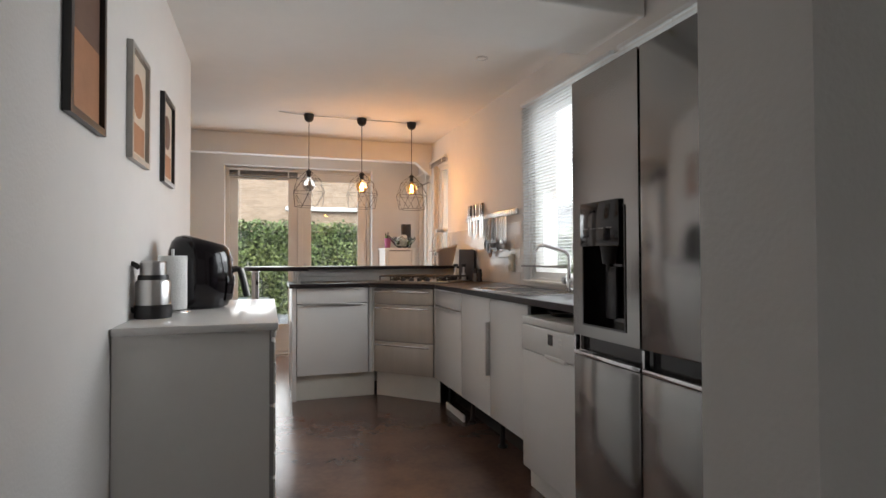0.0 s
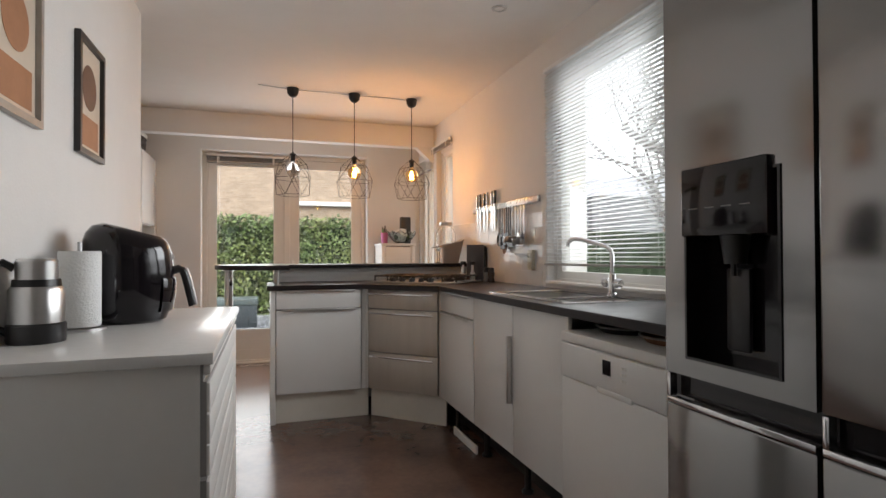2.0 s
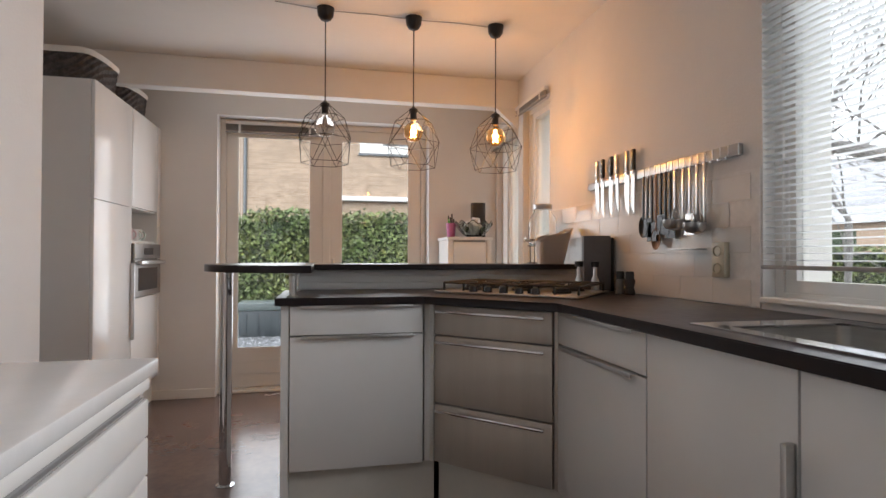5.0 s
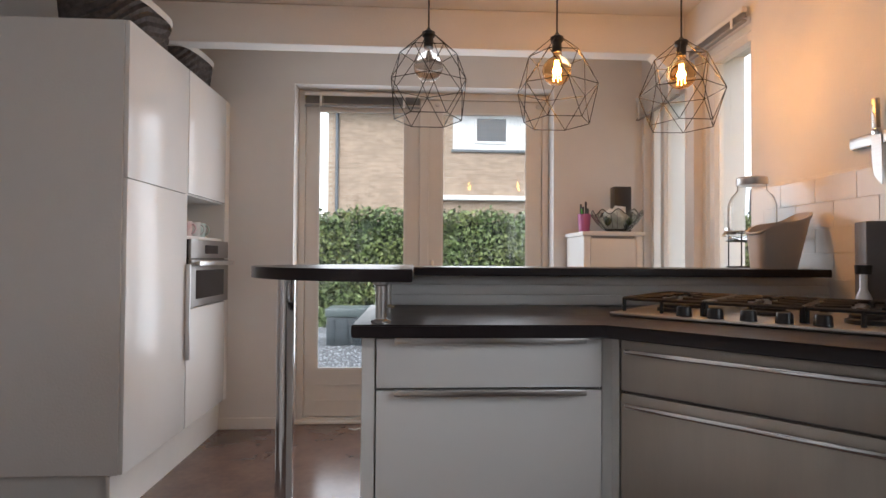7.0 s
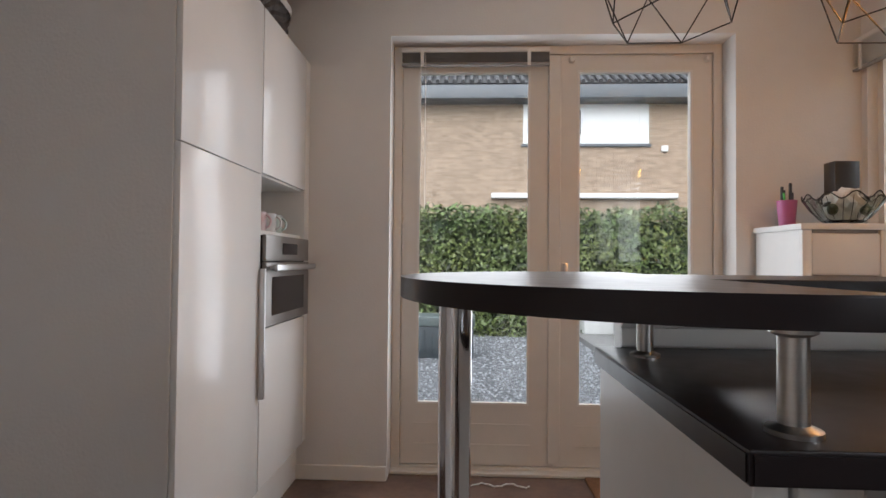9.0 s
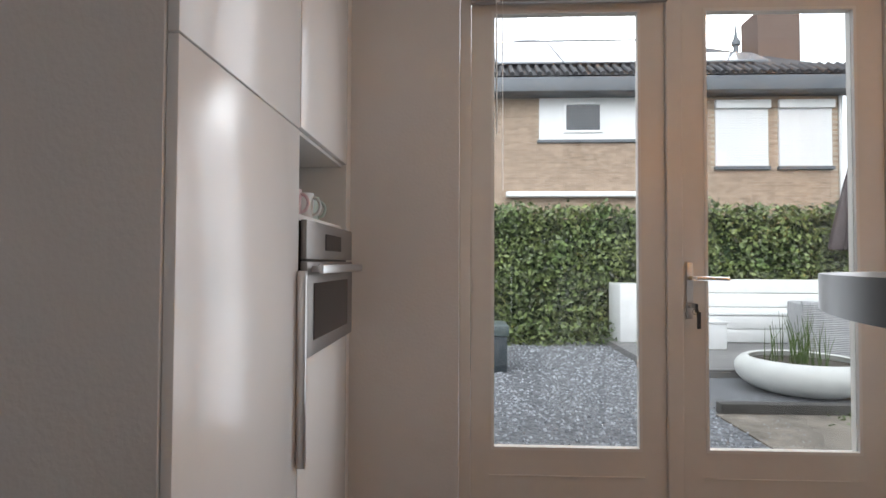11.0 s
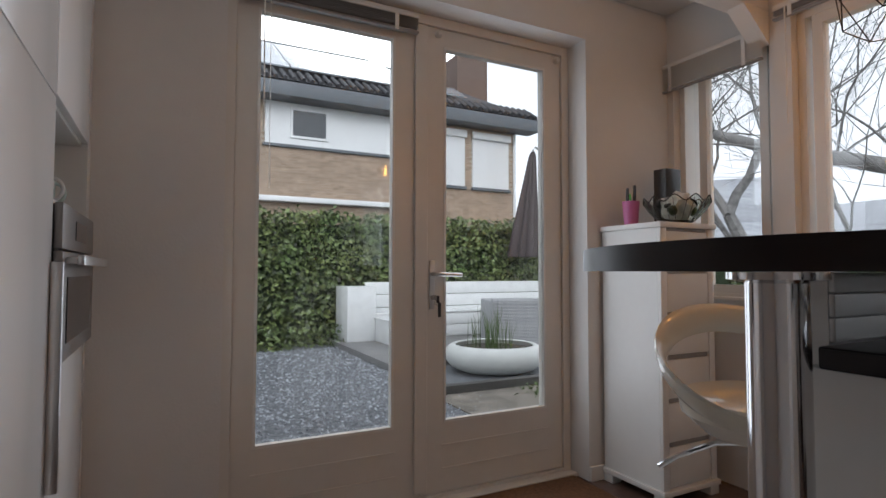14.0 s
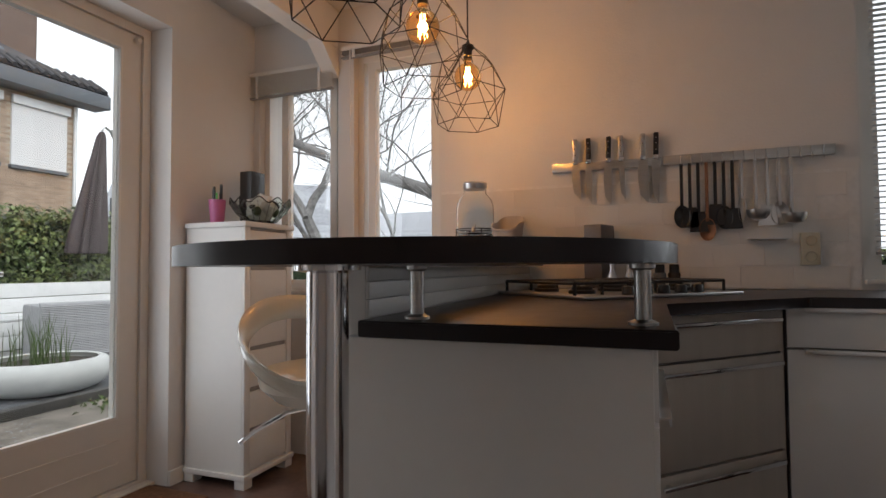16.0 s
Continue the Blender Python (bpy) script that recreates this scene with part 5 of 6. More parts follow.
part("button", lathe(bmesh.new(), [(0, 0), (0.014, 0), (0.012, 0.006), (0, 0.007)], seg=16, m=pose(0, -0.168, 0.235, 72, 0, 0)), M_ALU, t)
part("vent", B(-0.05, 0.05, 0.150, 0.178, 0.16, 0.24, bevel=0.006), M_BLACK, t)
t.scale = (0.87, 0.87, 1.0)

# ---- pictures ----
def picture(y0, y1, z0, z1, fmat, label, motif):
    t = thing("framed_picture", (WX + 0.001, 0, 0), label, "picture", "pictures on the wall")
    f = bmesh.new()
    w = 0.022
    for a, b, c, d in ((y0, y0 + w, z0, z1), (y1 - w, y1, z0, z1), (y0 + w, y1 - w, z0, z0 + w), (y0 + w, y1 - w, z1 - w, z1)):
        box(f, 0.0, 0.022, a, b, c, d)
    part("frame", f, fmat, t, smooth=False)
    part("print", B(0.002, 0.006, y0 + w, y1 - w, z0 + w, z1 - w), M_PAPER, t, "cream abstract print", smooth=False)
    ym, zm, hw = (y0 + y1) / 2, (z0 + z1) / 2, (y1 - y0) / 2 - 0.05
    if motif == "dunes":
        part("shape", B(0.0065, 0.0075, y0 + w + 0.005, y1 - w - 0.005, z0 + w + 0.005, zm + 0.02), M_TERRACOTTA, t, "terracotta field", smooth=False)
        part("shape", B(0.0065, 0.0075, y0 + w + 0.005, y1 - w - 0.005, zm + 0.021, z1 - w - 0.005), M_BROWNPRINT, t, "brown field", smooth=False)
    else:
        part("shape", lathe(bmesh.new(), [(0, 0), (hw * 0.8, 0), (hw * 0.8, 0.001), (0, 0.001)], seg=28, m=pose(0.0065, ym, zm + 0.05, 0, 90, 0)), M_TERRACOTTA if motif == "sun" else M_BROWNPRINT, t, "round motif")
        part("shape", B(0.0065, 0.0075, ym - hw, ym + hw, z0 + w + 0.02, zm - 0.07), M_TERRACOTTA, t, "lower colour field", smooth=False)


picture(-5.42, -5.09, 1.575, 2.045, M_FRAME_BLACK, "black framed print in terracotta and brown", "dunes")
picture(-4.735, -4.41, 1.575, 2.035, M_FRAME_SILVER, "silver framed abstract print with a round motif", "sun")
picture(-4.06, -3.735, 1.575, 2.035, M_FRAME_BLACK, "black framed abstract print with a round motif", "moon")

# ---- door mat and cable on the floor ----
bm = B(-1.36, -0.66, -0.50, -0.06 - 0.065, 0.001, 0.014, bevel=0.003)
tagged(part("door_mat", bm, M_MAT), "brown coir door mat before the garden door", "door mat")
bm = tube(bmesh.new(), [(-2.0 + 0.02 * i, -0.24 - 0.02 * math.sin(i * 0.9), 0.006 + 0.004 * (i % 2)) for i in range(18)], 0.0035, 6)
tagged(part("white_cable", bm, M_TRIM), "loose white cable lying by the doors", "cable")

# ---- garden ----
G = -0.09
rnd = random.Random(11)
setting("ground", B(-200, 200, 0.06, 200, G - 0.6, G), M_SOIL, "grey gravel ground outside the doors", "ground")
bm = B(0.3, 200, -200, 0.06, G - 0.6, G - 0.002)
setting("ground_side", bm, material("lawn", (0.07, 0.10, 0.03), 0.9, vary=0.4, scale=8, bump=0.6, bump_scale=80), "dull winter lawn beside the house", "ground")


def stuff(name, verts, faces, mat, label, category):
    me = bpy.data.meshes.new(name)
    me.from_pydata(verts, [], faces)
    me.materials.append(mat)
    return tagged(new(name, me), label, category, kind="stuff")


# loose gravel stones
verts, faces = [], []
for i in range(9000):
    x, y = rnd.uniform(-3.6, 0.1), 0.15 + 5.6 * rnd.random() ** 1.6
    if x > -0.25 and y > 2.1:
        x -= 2
    s, a = rnd.uniform(0.010, 0.022), rnd.uniform(0, 6.28)
    k = len(verts)
    z = G + 0.002
    pts = [(math.cos(a + j * 2.094) * s * rnd.uniform(0.7, 1.2), math.sin(a + j * 2.094) * s * rnd.uniform(0.7, 1.2)) for j in range(3)]
    verts += [(x + p, y + q, z) for p, q in pts] + [(x + rnd.uniform(-0.4, 0.4) * s, y + rnd.uniform(-0.4, 0.4) * s, z + s * 0.8)]
    faces += [(k, k + 1, k + 3), (k + 1, k + 2, k + 3), (k + 2, k, k + 3)]
stuff("gravel", verts, faces, M_GRAVEL, "grey blue loose gravel stones", "gravel")


def leaf_mass(name, n, place, size, mat, label, category):
    verts, faces = [], []
    for i in range(n):
        p, out = place(rnd)
        d = Vector((rnd.gauss(0, 1), rnd.gauss(0, 1), rnd.gauss(0, 0.8))).normalized()
        nrm = (out + 1.3 * d).normalized()
        u = nrm.orthogonal().normalized()
        u = Matrix.Rotation(rnd.uniform(0, 6.28), 3, nrm) @ u
        v = nrm.cross(u)
        s = size * rnd.uniform(0.6, 1.3)
        k = len(verts)
        p = Vector(p)
        verts += [tuple(p - u * s), tuple(p + v * s * 0.55 + nrm * s * 0.15), tuple(p + u * s), tuple(p - v * s * 0.55 + nrm * s * 0.15)]
        faces += [(k, k + 1, k + 2), (k, k + 2, k + 3)]
    return stuff(name, verts, faces, mat, label, category)


def hedge_place(x0, x1, y, h, d):
    def f(r):
        x = r.uniform(x0, x1)
        bulge = 0.16 * noise.noise(Vector((x * 0.9, 3.1, 0))) + 0.10 * noise.noise(Vector((x * 2.7, 1.0, 5)))
        if r.random() < 0.80:
            z = G + (h + 0.13 * noise.noise(Vector((x * 1.7, 0, 7)))) * r.random() ** 0.9
            return (x, y - bulge + 0.10 * noise.noise(Vector((x * 3, z * 3, 0))) - r.random() * 0.10 + 0.12 * (z - G) / h, z), Vector((0, -1, 0.3))
        return (x, y + r.uniform(-0.1, d), G + h + 0.16 * noise.noise(Vector((x * 1.7, 0, 7))) + r.uniform(-0.06, 0.10) * (1 + r.random())), Vector((0, -0.3, 1))
    return f


HY = 6.35
# plain box whose dark colour stands in for shaded gaps in the hedge
tagged(part("hedge_core", B(-9, 12, HY + 0.14, HY + 1.0, G, G + 1.93), M_HEDGE_SHADE), "solid hedge core, coloured dark for the shade between leaves", "hedge", kind="stuff")
leaf_mass("hedge", 26000, hedge_place(-5.2, 6.5, HY, 2.02, 0.8), 0.05, M_LEAF, "dense green ivy and beech hedge", "hedge")
leaf_mass("hedge_foot", 1300, lambda r: ((r.uniform(-3.4, 0.0), HY - 0.1 - 0.55 * r.random() ** 1.5, G + 0.35 * r.random() ** 2), Vector((0, -0.4, 1))), 0.05, M_LEAF, "low green weeds at the hedge foot", "plants")

# raised deck, edging and paving
deck = setting("deck", B(-0.20, 9.0, 3.60, 6.30, G, -0.03), M_DECK, "weathered grey wooden deck", "deck")
me = mesh_of("deck_board", B(0, 9.2, 0, 0.135, 0, 0.022, bevel=0.003), M_DECK)
for i in range(19):
    b = new("deck_board", me)
    b.parent, b.location = deck, (-0.22, 3.61 + i * 0.142, -0.029)
part("fascia", B(-0.245, -0.222, 3.58, 6.32, G, -0.008), M_DECK, deck, smooth=False)
setting("garden_edging", B(-0.30, 6.0, 2.16, 2.26, G, G + 0.09, bevel=0.006), material("edging", (0.075, 0.07, 0.062), 0.8, vary=0.3, scale=12, bump=0.4), "dark weathered edging beam", "edging")
setting("pavement", B(-0.35, 6.0, 0.9, 2.158, G, G + 0.012), material("slab", (0.27, 0.235, 0.19), 0.85, vary=0.3, scale=5, bump=0.4, bump_scale=40), "sandy paving with moss", "pavement")
leaf_mass("moss_tufts", 900, lambda r: ((r.choice((0.75, 1.35, 1.0)) + r.gauss(0, 0.18), 1.75 + r.gauss(0, 0.17), G + 0.02 + 0.05 * r.random()), Vector((0, -0.2, 1))), 0.022, M_GRASSGREEN, "tufts of grass and moss on the paving", "grass")

t = thing("planter_bowl", (0.90, 3.08, G), "large shallow white planter bowl with reeds", "planter")
part("bowl", lathe(bmesh.new(), [(0, 0.0), (0.34, 0.0), (0.40, 0.012), (0.47, 0.04), (0.53, 0.08), (0.57, 0.13), (0.585, 0.18), (0.583, 0.225), (0.565, 0.265), (0.535, 0.295), (0.50, 0.312), (0.475, 0.316), (0.455, 0.305), (0.48, 0.27), (0.50, 0.2), (0, 0.2)], seg=56), M_POT, t)
part("soil", lathe(bmesh.new(), [(0, 0.262), (0.493, 0.255)], seg=32), material("soil", (0.075, 0.06, 0.04), 0.95, vary=0.4, scale=20, bump=0.8), t)
for i in range(60):
    a, r = rnd.uniform(0, 6.28), 0.30 * rnd.random()
    x, y, hh = r * math.cos(a) - 0.05, r * math.sin(a), rnd.uniform(0.22, 0.5)
    lx, ly = rnd.gauss(0, 0.05), rnd.gauss(0, 0.05)
    part("reed", tube(bmesh.new(), [(x, y, 0.25), (x + lx * 0.4, y + ly * 0.4, 0.25 + hh * 0.6), (x + lx, y + ly, 0.25 + hh)], 0.005, 4, 0.0015), M_GRASSGREEN, t)

# ---- garden bench, ottoman, sofa ----
t = thing("garden_bench", (-0.12, 6.22, -0.007), "white painted corner bench of wooden boards on the deck", "bench")
part("arm", B(0.0, 0.46, -0.62, 0.0, 0.0, 0.84, bevel=0.01), M_BENCH, t)
for i in range(4):
    part("back_board", B(0.47, 6.2, -0.07, -0.03, 0.05 + i * 0.215, 0.05 + i * 0.215 + 0.205, bevel=0.005), M_BENCH, t)
for i in range(3):
    part("seat_board", B(0.47, 6.2, -0.60 + i * 0.175, -0.60 + i * 0.175 + 0.165, 0.40, 0.43, bevel=0.004), M_BENCH, t)
for i in range(2):
    part("front_board", B(0.47, 6.2, -0.585, -0.56, 0.01 + i * 0.195, 0.01 + i * 0.195 + 0.185, bevel=0.004), M_BENCH, t)
t = thing("garden_ottoman", (0.31, 5.0, -0.007), "low white square garden table on the deck", "table")
part("box", B(0.02, 0.80, 0.02, 0.60, 0.0, 0.34, bevel=0.008), M_BENCH, t)
part("top", B(0.0, 0.82, 0.0, 0.62, 0.341, 0.37, bevel=0.008), M_BENCH, t)
t = thing("rattan_sofa", (1.62, 4.25, -0.007), "grey woven rattan garden sofa seen from behind", "sofa", rz=-18)
me = mesh_of("strand", tube(bmesh.new(), [(x, 0.003 * math.sin(x * 45), 0) for x in [i * 1.25 / 40 for i in range(41)]], 0.011, 5), M_RATTAN)
part("core", B(0.0, 1.25, 0.01, 0.75, 0.03, 0.66, bevel=0.03), M_RATTAN, t)
for i in range(30):
    s = new("strand", me)
    s.parent, s.location = t, (0.0, 0.004, 0.045 + i * 0.021)
part("back_rail", tube(bmesh.new(), [(0.0, 0.05, 0.67), (1.25, 0.05, 0.67)], 0.03, 10), M_RATTAN, t)
t = thing("storage_box", (-2.82, 3.72, G), "dark grey plastic garden storage box with a lid", "box")
part("body", B(0.02, 0.93, 0.02, 0.55, 0.0, 0.40, bevel=0.012), M_CRATE, t)
part("lid", B(0.0, 0.95, 0.0, 0.57, 0.401, 0.52, bevel=0.02), M_CRATELID, t, "grey green lid")
for i in range(5):
    part("rib", B(0.06 + 0.18 * i, 0.14 + 0.18 * i, 0.005, 0.02, 0.05, 0.36, bevel=0.004), M_CRATE, t)

# ---- folded parasol ----
t = thing("parasol", (3.66, 6.0, 0.10), "folded dark grey cantilever parasol in the garden", "parasol")
part("base", B(0.0, 0.8, -0.4, 0.4, -0.107, 0.05, bevel=0.01), M_CRATE, t)
part("pole", tube(bmesh.new(), [(0.45, 0.0, 0.05), (0.45, 0.0, 2.2), (0.40, 0.0, 2.9), (0.15, 0, 3.35)], 0.03, 10), M_ALU, t)
part("arm", tube(bmesh.new(), [(0.62, 0, 2.95), (0.35, 0, 3.22), (0.05, 0, 3.38), (0.0, 0, 3.30)], 0.022, 8), M_ALU, t)
bm = bmesh.new()
rings = []
for z, r in ((3.28, 0.03), (3.18, 0.06), (2.95, 0.08), (2.5, 0.125), (2.0, 0.175), (1.6, 0.215), (1.28, 0.235), (1.25, 0.22)):
    rings.append([bm.verts.new((r * (1 + 0.28 * math.cos(8 * a)) * math.cos(a) - 0.12 * (3.3 - z), r * (1 + 0.28 * math.cos(8 * a)) * math.sin(a), z)) for a in [2 * math.pi * i / 48 for i in range(48)]])
for a, b in zip(rings, rings[1:]):
    for i in range(48):
        bm.faces.new((a[i], a[(i + 1) % 48], b[(i + 1) % 48], b[i]))
part("canopy", bm, M_PARASOL, t, "folded dark cloth canopy")

# ---- the neighbours' house ----
HF = 11.0
t = thing("neighbour_house", (-0.27, HF, G), "brick house with grey gutters and solar panels behind the hedge", "house")
part("wall", B(-3.7, 7.02, 0.0, 8.0, 0.0, 5.45), M_MORTAR, t, smooth=False)
me = mesh_of("brick", B(0, 0.205, -0.012, 0.0, 0, 0.052), M_BRICK, False)
verts, faces = [], []
for r in range(55):
    z = 1.75 + r * 0.064
    for c in range(57):
        x = -3.69 + c * 0.2165 - (0.108 if r % 2 else 0)
        if (-0.30 < x + 0.1 < 2.95 and z > 4.12) or (3.95 < x + 0.1 < 5.25 or 5.45 < x + 0.1 < 6.75) and 3.42 < z < 5.1 or x < -3.72 or x > 6.79:
            continue
        if z > 5.40:
            continue
        if 2.6 < z < 4.2 and -1.0 < x < 1.05 and r % 2 == 0 and c % 2 == 0:
            b = new("brick", me)
            b.parent, b.location = t, (x, 0, z)
            continue
        k = len(verts)
        verts += [(x + p, q, z + s) for p, q, s in ((0, 0, 0), (0.205, 0, 0), (0.205, 0, 0.052), (0, 0, 0.052), (0, -0.012, 0), (0.205, -0.012, 0), (0.205, -0.012, 0.052), (0, -0.012, 0.052))]
        faces += [(k + 4, k + 5, k + 6, k + 7), (k, k + 1, k + 5, k + 4), (k + 3, k + 7, k + 6, k + 2), (k, k + 4, k + 7, k + 3), (k + 1, k + 2, k + 6, k + 5)]
ob = stuff("brickwork", verts, faces, M_BRICK, "light brown brick courses", "")
ob.parent = t
part("panel", B(-0.27, 2.93, -0.05, 0.0, 4.25, 5.30), M_SHUTTER, t, "white wall panel", smooth=False)
part("panel_sill", B(-0.32, 2.98, -0.09, 0.0, 4.18, 4.249), M_FASCIA, t, smooth=False)
w = part("window", window_unit(bmesh.new(), "y", -0.09, -0.05, 0.32, 1.26, 4.42, 5.17, 0.06), M_SHUTTER, t, "white framed window", smooth=False)
part("pane", B(0.38, 1.20, -0.07, -0.06, 4.48, 5.11), M_DARKGLASS, w, "dark reflecting glass", smooth=False)
for x0 in (3.98, 5.48):
    s = part("shutter", B(x0, x0 + 1.24, -0.06, 0.0, 3.58, 4.98), M_SHUTTER, t, "white closed roller shutter", smooth=False)
    part("shutter_box", B(x0 - 0.03, x0 + 1.27, -0.16, -0.061, 4.98, 5.18, bevel=0.01), M_SHUTTER, s)
    part("sill", B(x0 - 0.03, x0 + 1.27, -0.12, 0.0, 3.50, 3.578), M_FASCIA, s, smooth=False)
    lm = mesh_of("slat", B(x0 + 0.02, x0 + 1.22, -0.068, -0.0605, 0, 0.05, bevel=0.003), M_SHUTTER, False)
    for i in range(23):
        o = new("slat", lm)
        o.parent, o.location = s, (0, 0, 3.60 + i * 0.06)
part("awning", B(-1.09, 3.6, -0.25, 0.0, 2.83, 2.96, bevel=0.02), M_SHUTTER, t, "white awning box")
part("gutter", B(-4.0, 7.45, -0.62, -0.05, 5.28, 5.62, bevel=0.01), M_FASCIA, t, "dark grey gutter fascia")
part("downpipe", tube(bmesh.new(), [(-3.45, -0.06, 0.0), (-3.45, -0.06, 5.3)], 0.045, 10), M_FASCIA, t)
part("downpipe", tube(bmesh.new(), [(6.93, -0.06, 0.0), (6.93, -0.06, 5.3)], 0.045, 10), M_SHUTTER, t)
part("wall_lamp", B(3.25, 3.40, -0.10, 0.0, 4.05, 4.20, bevel=0.01), M_SHUTTER, t)
PITCH = radians(31)
bm = bmesh.new()
rv = [bm.verts.new(v) for v in ((-4.0, -0.6, 5.66), (7.45, -0.6, 5.66), (7.45, 8.6, 5.66), (-4.0, 8.6, 5.66), (-0.4, 4.0, 8.42), (3.6, 4.0, 8.42))]
for f in ((0, 1, 5, 4), (1, 2, 5), (2, 3, 4, 5), (3, 0, 4), (3, 2, 1, 0)):
    bm.faces.new([rv[k] for k in f])
roof = part("roof", bm, M_ROOFTILE, t, "dark tiled hipped roof", smooth=False)
tile = bmesh.new()
tube(tile, [(0, -0.02, 0.015), (0, 0.36, 0.035)], 0.055, 8)
tm = mesh_of("roof_tile", tile, M_ROOFTILE)
for i in range(54):
    for r in range(2):
        o = new("roof_tile", tm)
        o.parent = roof
        o.matrix_basis = pose(-3.95 + i * 0.212, -0.62, 5.68, 31, 0, 0) @ pose(0, r * 0.33, 0)
sp = part("solar_panel", box(bmesh.new(), 0, 1.64, 0, 1.02, 0, 0.04, m=None), M_SOLAR, roof, "bright reflecting solar panel", smooth=False)
sp.matrix_basis = pose(-3.0, -0.6, 5.68, 31, 0, 0) @ pose(0, 0.78, 0.10)
for i in range(7):
    for r in range(3):
        if (i, r) == (0, 0) or -3.0 + i * 1.67 + 1.64 > 7.4 - 0.74 * (1.9 + r * 1.05) or -3.0 + i * 1.67 < -3.9 + 0.68 * (0.8 + r * 1.05):
            continue
        o = new("solar_panel", sp.data)
        o.parent = roof
        o.matrix_basis = pose(-3.0 + i * 1.67, -0.6, 5.68, 31, 0, 0) @ pose(0, 0.78 + r * 1.05, 0.10)
part("chimney", B(6.05, 7.2, 1.9, 2.8, 5.7, 8.3), M_DARKBRICK, t, "brick chimney", smooth=False)
part("chimney_base", B(5.85, 7.35, 1.7, 3.0, 5.6, 6.35), M_DARKBRICK, t, smooth=False)
part("vent_pipe", lathe(bmesh.new(), [(0, 6.6), (0.07, 6.6), (0.07, 7.3), (0.12, 7.32), (0.12, 7.42), (0.05, 7.55), (0.02, 7.9), (0, 7.9)], (5.45, 1.9, 0), 12), M_FASCIA, t)
t = thing("garden_shed", (9.2, 10.0, G), "grey corrugated shed beyond the hedge", "shed")
part("wall", B(0, 3.0, 0, 3, 0, 3.4), M_FASCIA, t, smooth=False)
for i in range(16):
    part("sheet_rib", B(0, 3.0, -0.03, 0.0, 2.0 + i * 0.09, 2.05 + i * 0.09), M_RATTAN, t, smooth=False)


# ---- trees and houses beyond the windows ----
def tree(x, y, height, seed, spread, label, trunk_r=0.16, lean=(0, 0), limb=None):
    r = random.Random(seed)
    t = thing("bare_tree", (x, y, G), label, "tree")
    trunk, crown = bmesh.new(), bmesh.new()

    def grow(bm, p, d, ln, rad, depth):
        n = 4
        pts = [p]
        for i in range(n):
            d = (d + Vector((r.gauss(0, 0.13), r.gauss(0, 0.13), r.gauss(0.03, 0.08)))).normalized()
            pts.append(pts[-1] + d * ln / n)
        tube(bm, pts, rad, 8 if depth < 2 else 5 if depth < 4 else 3, rad * 0.62, cap=depth < 2)
        if depth >= 6:
            return
        for k in range(3 if depth < 5 else 2):
            q = pts[-1] if k < 2 else pts[2]
            a = r.uniform(0, 6.28)
            e = (d + spread * Vector((math.cos(a), math.sin(a), r.uniform(-0.15, 0.55)))).normalized()
            grow(crown, q, e, ln * r.uniform(0.62, 0.85), max(0.004, rad * (0.55 if k < 2 else 0.40)), depth + 1)

    if limb:
        tube(trunk, limb, trunk_r, 12, trunk_r * 0.55)
        for i, p in enumerate(limb[2:]):
            for k in range(3):
                a = r.uniform(0, 6.28)
                grow(crown, Vector(p), Vector((0.8 * math.cos(a), 0.8 * math.sin(a), r.uniform(-0.2, 0.9))).normalized(), 1.4, 0.028, 2)
    else:
        grow(trunk, Vector((0, 0, 0)), Vector((lean[0], lean[1], 1)).normalized(), height * 0.32, trunk_r, 0)
    part("trunk", trunk, M_BARK_HAZE, t)
    part("crown", crown, M_BARK_HAZE, t, "bare winter branches")


tree(7.5, -0.2, 7.5, 3, 0.85, "bare winter tree with one long low limb beside the house", 0.17, limb=[(0, 0, 0), (0, 0.3, 1.2), (0, 1.0, 2.3), (0, 1.75, 2.70), (0, 2.85, 3.10), (0, 4.0, 3.50), (0.1, 5.2, 4.05), (0.2, 6.4, 4.8)])
tree(7.3, 2.8, 6.5, 5, 0.8, "bare slender winter tree beside the house", 0.065, (0.0, -0.25))
tree(6.2, -2.6, 6.0, 8, 0.75, "bare young winter tree beside the house", 0.07)
tree(8.8, 4.6, 8.0, 12, 0.8, "bare winter tree near the hedge", 0.2)


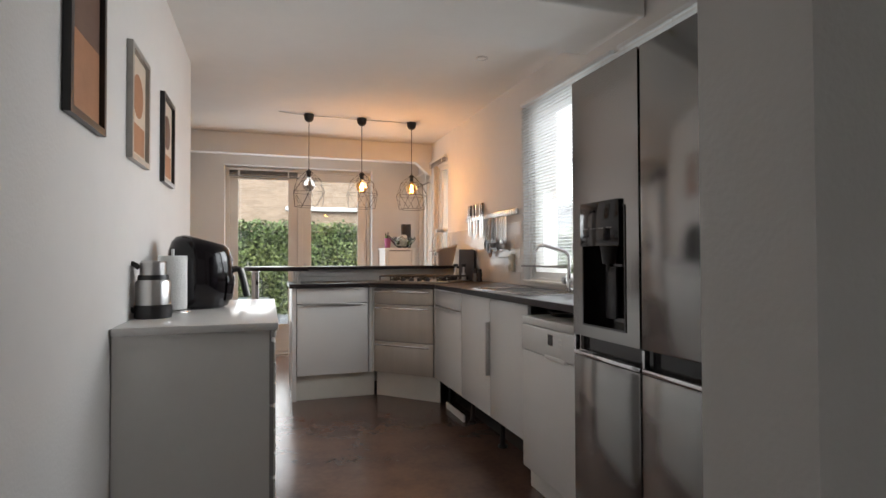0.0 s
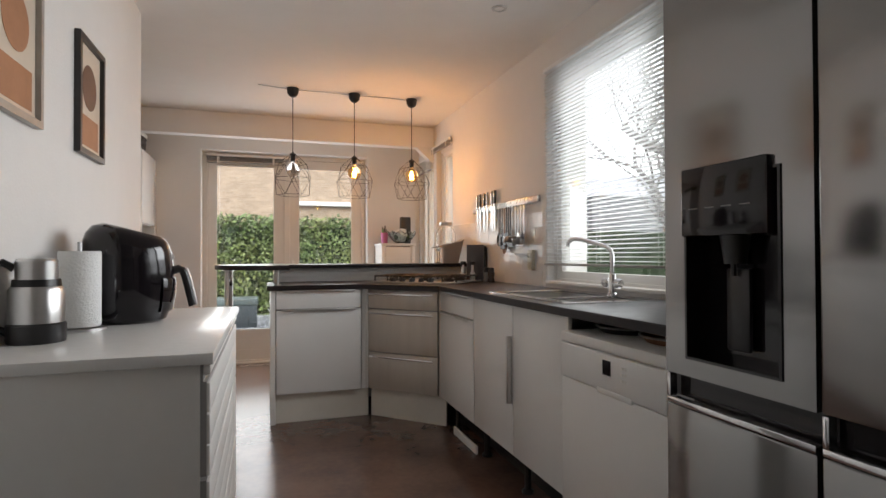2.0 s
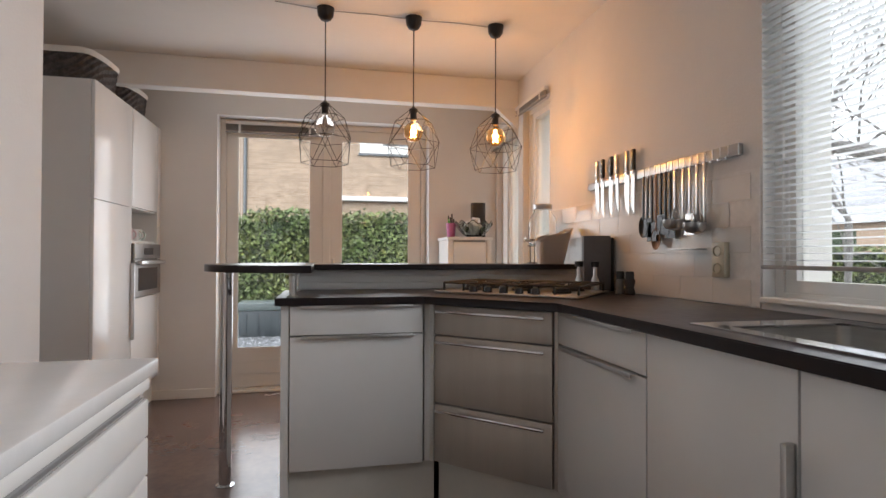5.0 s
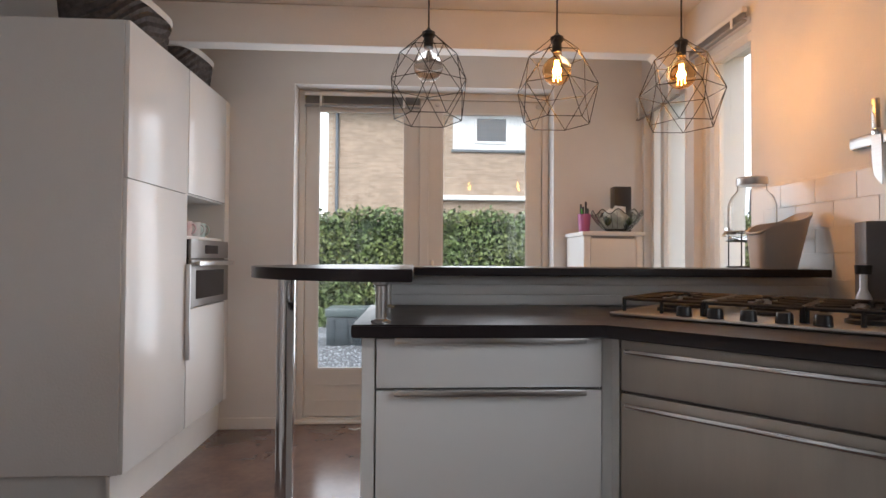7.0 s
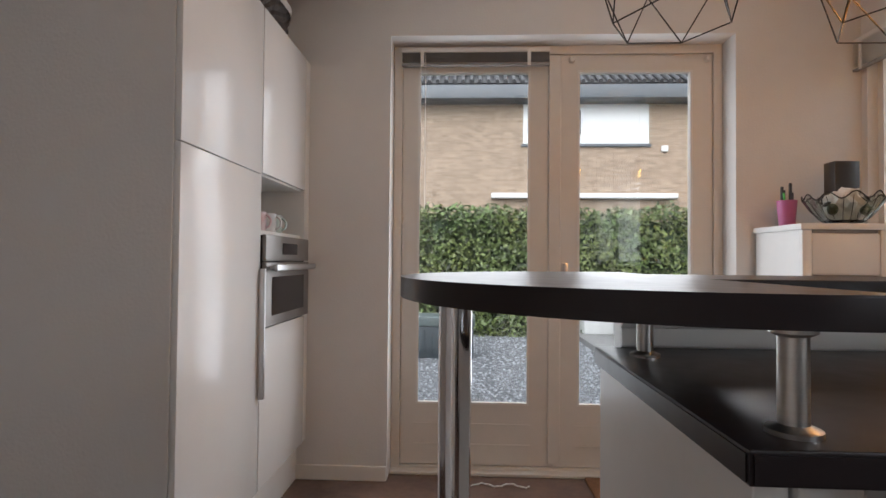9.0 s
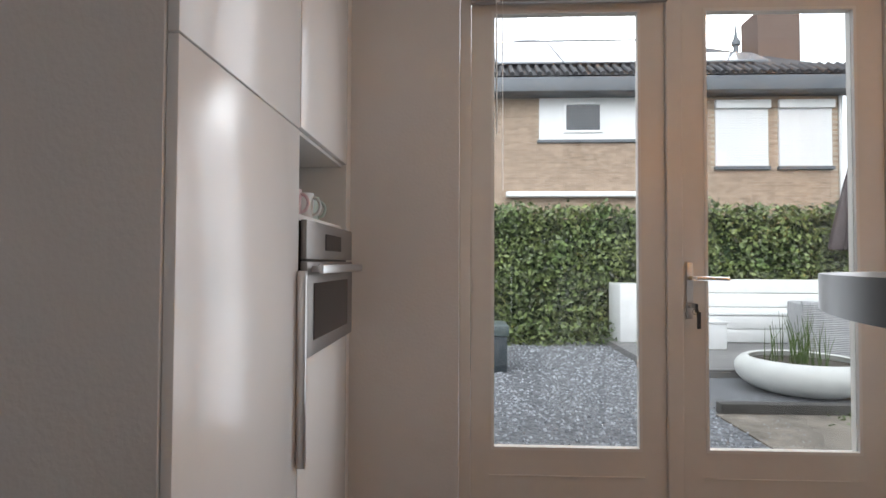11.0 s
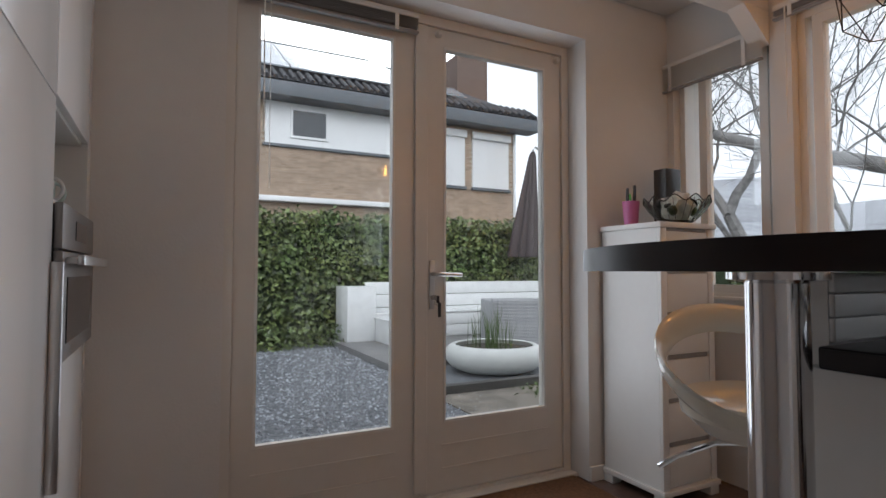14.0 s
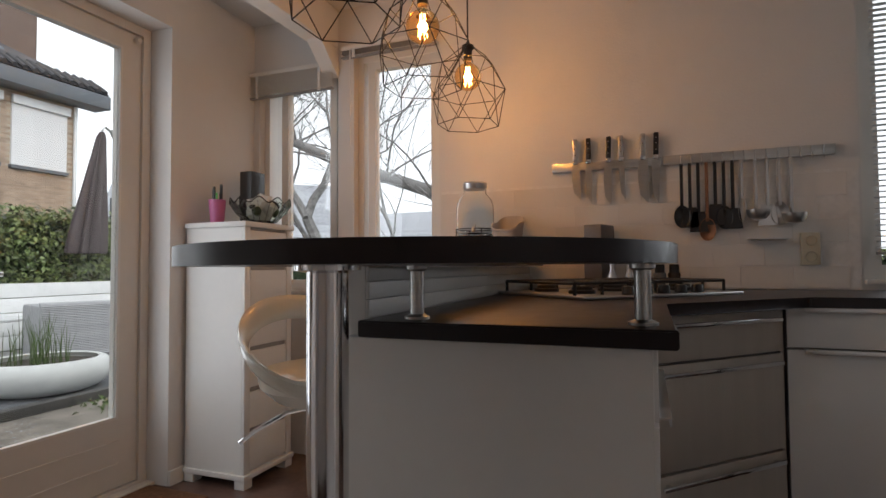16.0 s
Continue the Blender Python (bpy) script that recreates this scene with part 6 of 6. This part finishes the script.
def far_house(x, y, rz, w, d, wall_h, roof_h, label):
    t = thing("far_house", (x, y, G), label, "house", "houses across the lawn", rz)
    part("wall", B(0, w, 0, d, 0, wall_h), M_BRICK, t, smooth=False)
    bm = prism(bmesh.new(), [(-0.4, wall_h - 0.1), (d + 0.4, wall_h - 0.1), (d / 2, wall_h + roof_h)], -0.3, w + 0.3)
    bmesh.ops.transform(bm, matrix=Matrix(((0, 0, 1, 0), (1, 0, 0, 0), (0, 1, 0, 0), (0, 0, 0, 1))), verts=bm.verts[:])
    rf = part("roof", bm, M_FARROOF_HAZE, t, "grey tiled roof", smooth=False)
    k = int(math.hypot(d / 2 + 0.4, roof_h + 0.1) / 0.34)
    ang = math.degrees(math.atan2(roof_h + 0.1, d / 2 + 0.4))
    course = mesh_of("tile_course", B(-0.32, w + 0.32, 0, 0.36, 0, 0.035), M_FARROOF_HAZE, False)
    for i in range(k):
        o = new("tile_course", course)
        o.parent = rf
        o.matrix_basis = pose(0, -0.4, wall_h - 0.1, ang, 0, 0) @ pose(0, i * 0.34, 0.01, 2)
    for i in range(int(w / 2.2)):
        x0 = 0.7 + i * 2.2
        wi = part("window", window_unit(bmesh.new(), "y", -0.05, 0.0, x0, x0 + 1.2, wall_h - 1.55, wall_h - 0.45, 0.08), M_SHUTTER, t, smooth=False)
        part("pane", B(x0 + 0.08, x0 + 1.12, -0.025, -0.015, wall_h - 1.47, wall_h - 0.53), M_DARKGLASS, wi, smooth=False)


far_house(13.5, 19.0, -50, 10.0, 7.0, 2.7, 3.0, "low brick house with a grey tiled roof across the lawn")
far_house(34.0, 20.0, -90, 14.0, 8.0, 2.8, 3.0, "brick house with a dark tiled roof in the distance")
# the same painted shade behind the leaves of the side hedge
tagged(part("side_hedge_core", B(10.2, 10.9, -14, 9, G, G + 1.35), M_HEDGE_SHADE), "solid core of the low side hedge, coloured dark as shade", "hedge", kind="stuff")
leaf_mass("side_hedge", 9000, lambda r: ((10.2 - r.random() * 0.12, r.uniform(-12, 9), G + 1.42 * r.random() ** 0.8), Vector((-1, 0, 0.3))) if r.random() < 0.8 else ((r.uniform(10.1, 10.9), r.uniform(-12, 9), G + 1.4 + 0.08 * r.random()), Vector((-0.3, 0, 1))), 0.07, M_LEAF, "low clipped green hedge across the lawn", "hedge")

# ---- wall tiles ----
we = bpy.data.objects["wall_east"]
part("tile_bed", B(-0.004, -0.0005, -3.27, -1.43, CT + 0.002, 1.478), M_GROUT, we, smooth=False)
tm = mesh_of("tile", B(-0.0065, -0.0042, 0.0008, 0.1992, 0.0008, 0.0972, bevel=0.0008), M_TILE, False)
hm = mesh_of("tile", B(-0.0065, -0.0042, 0.0008, 0.0922, 0.0008, 0.0972, bevel=0.0008), M_TILE, False)
for r in range(5):
    z = CT + 0.003 + r * 0.098
    y = -1.43 - (0.093 if r % 2 else 0.2)
    if r % 2:
        o = new("tile", hm)
        o.parent, o.location = we, (0, -1.43 - 0.093, z)
        y -= 0.2
    while y > -3.275:
        o = new("tile", tm)
        o.parent, o.location = we, (0, y, z)
        y -= 0.2
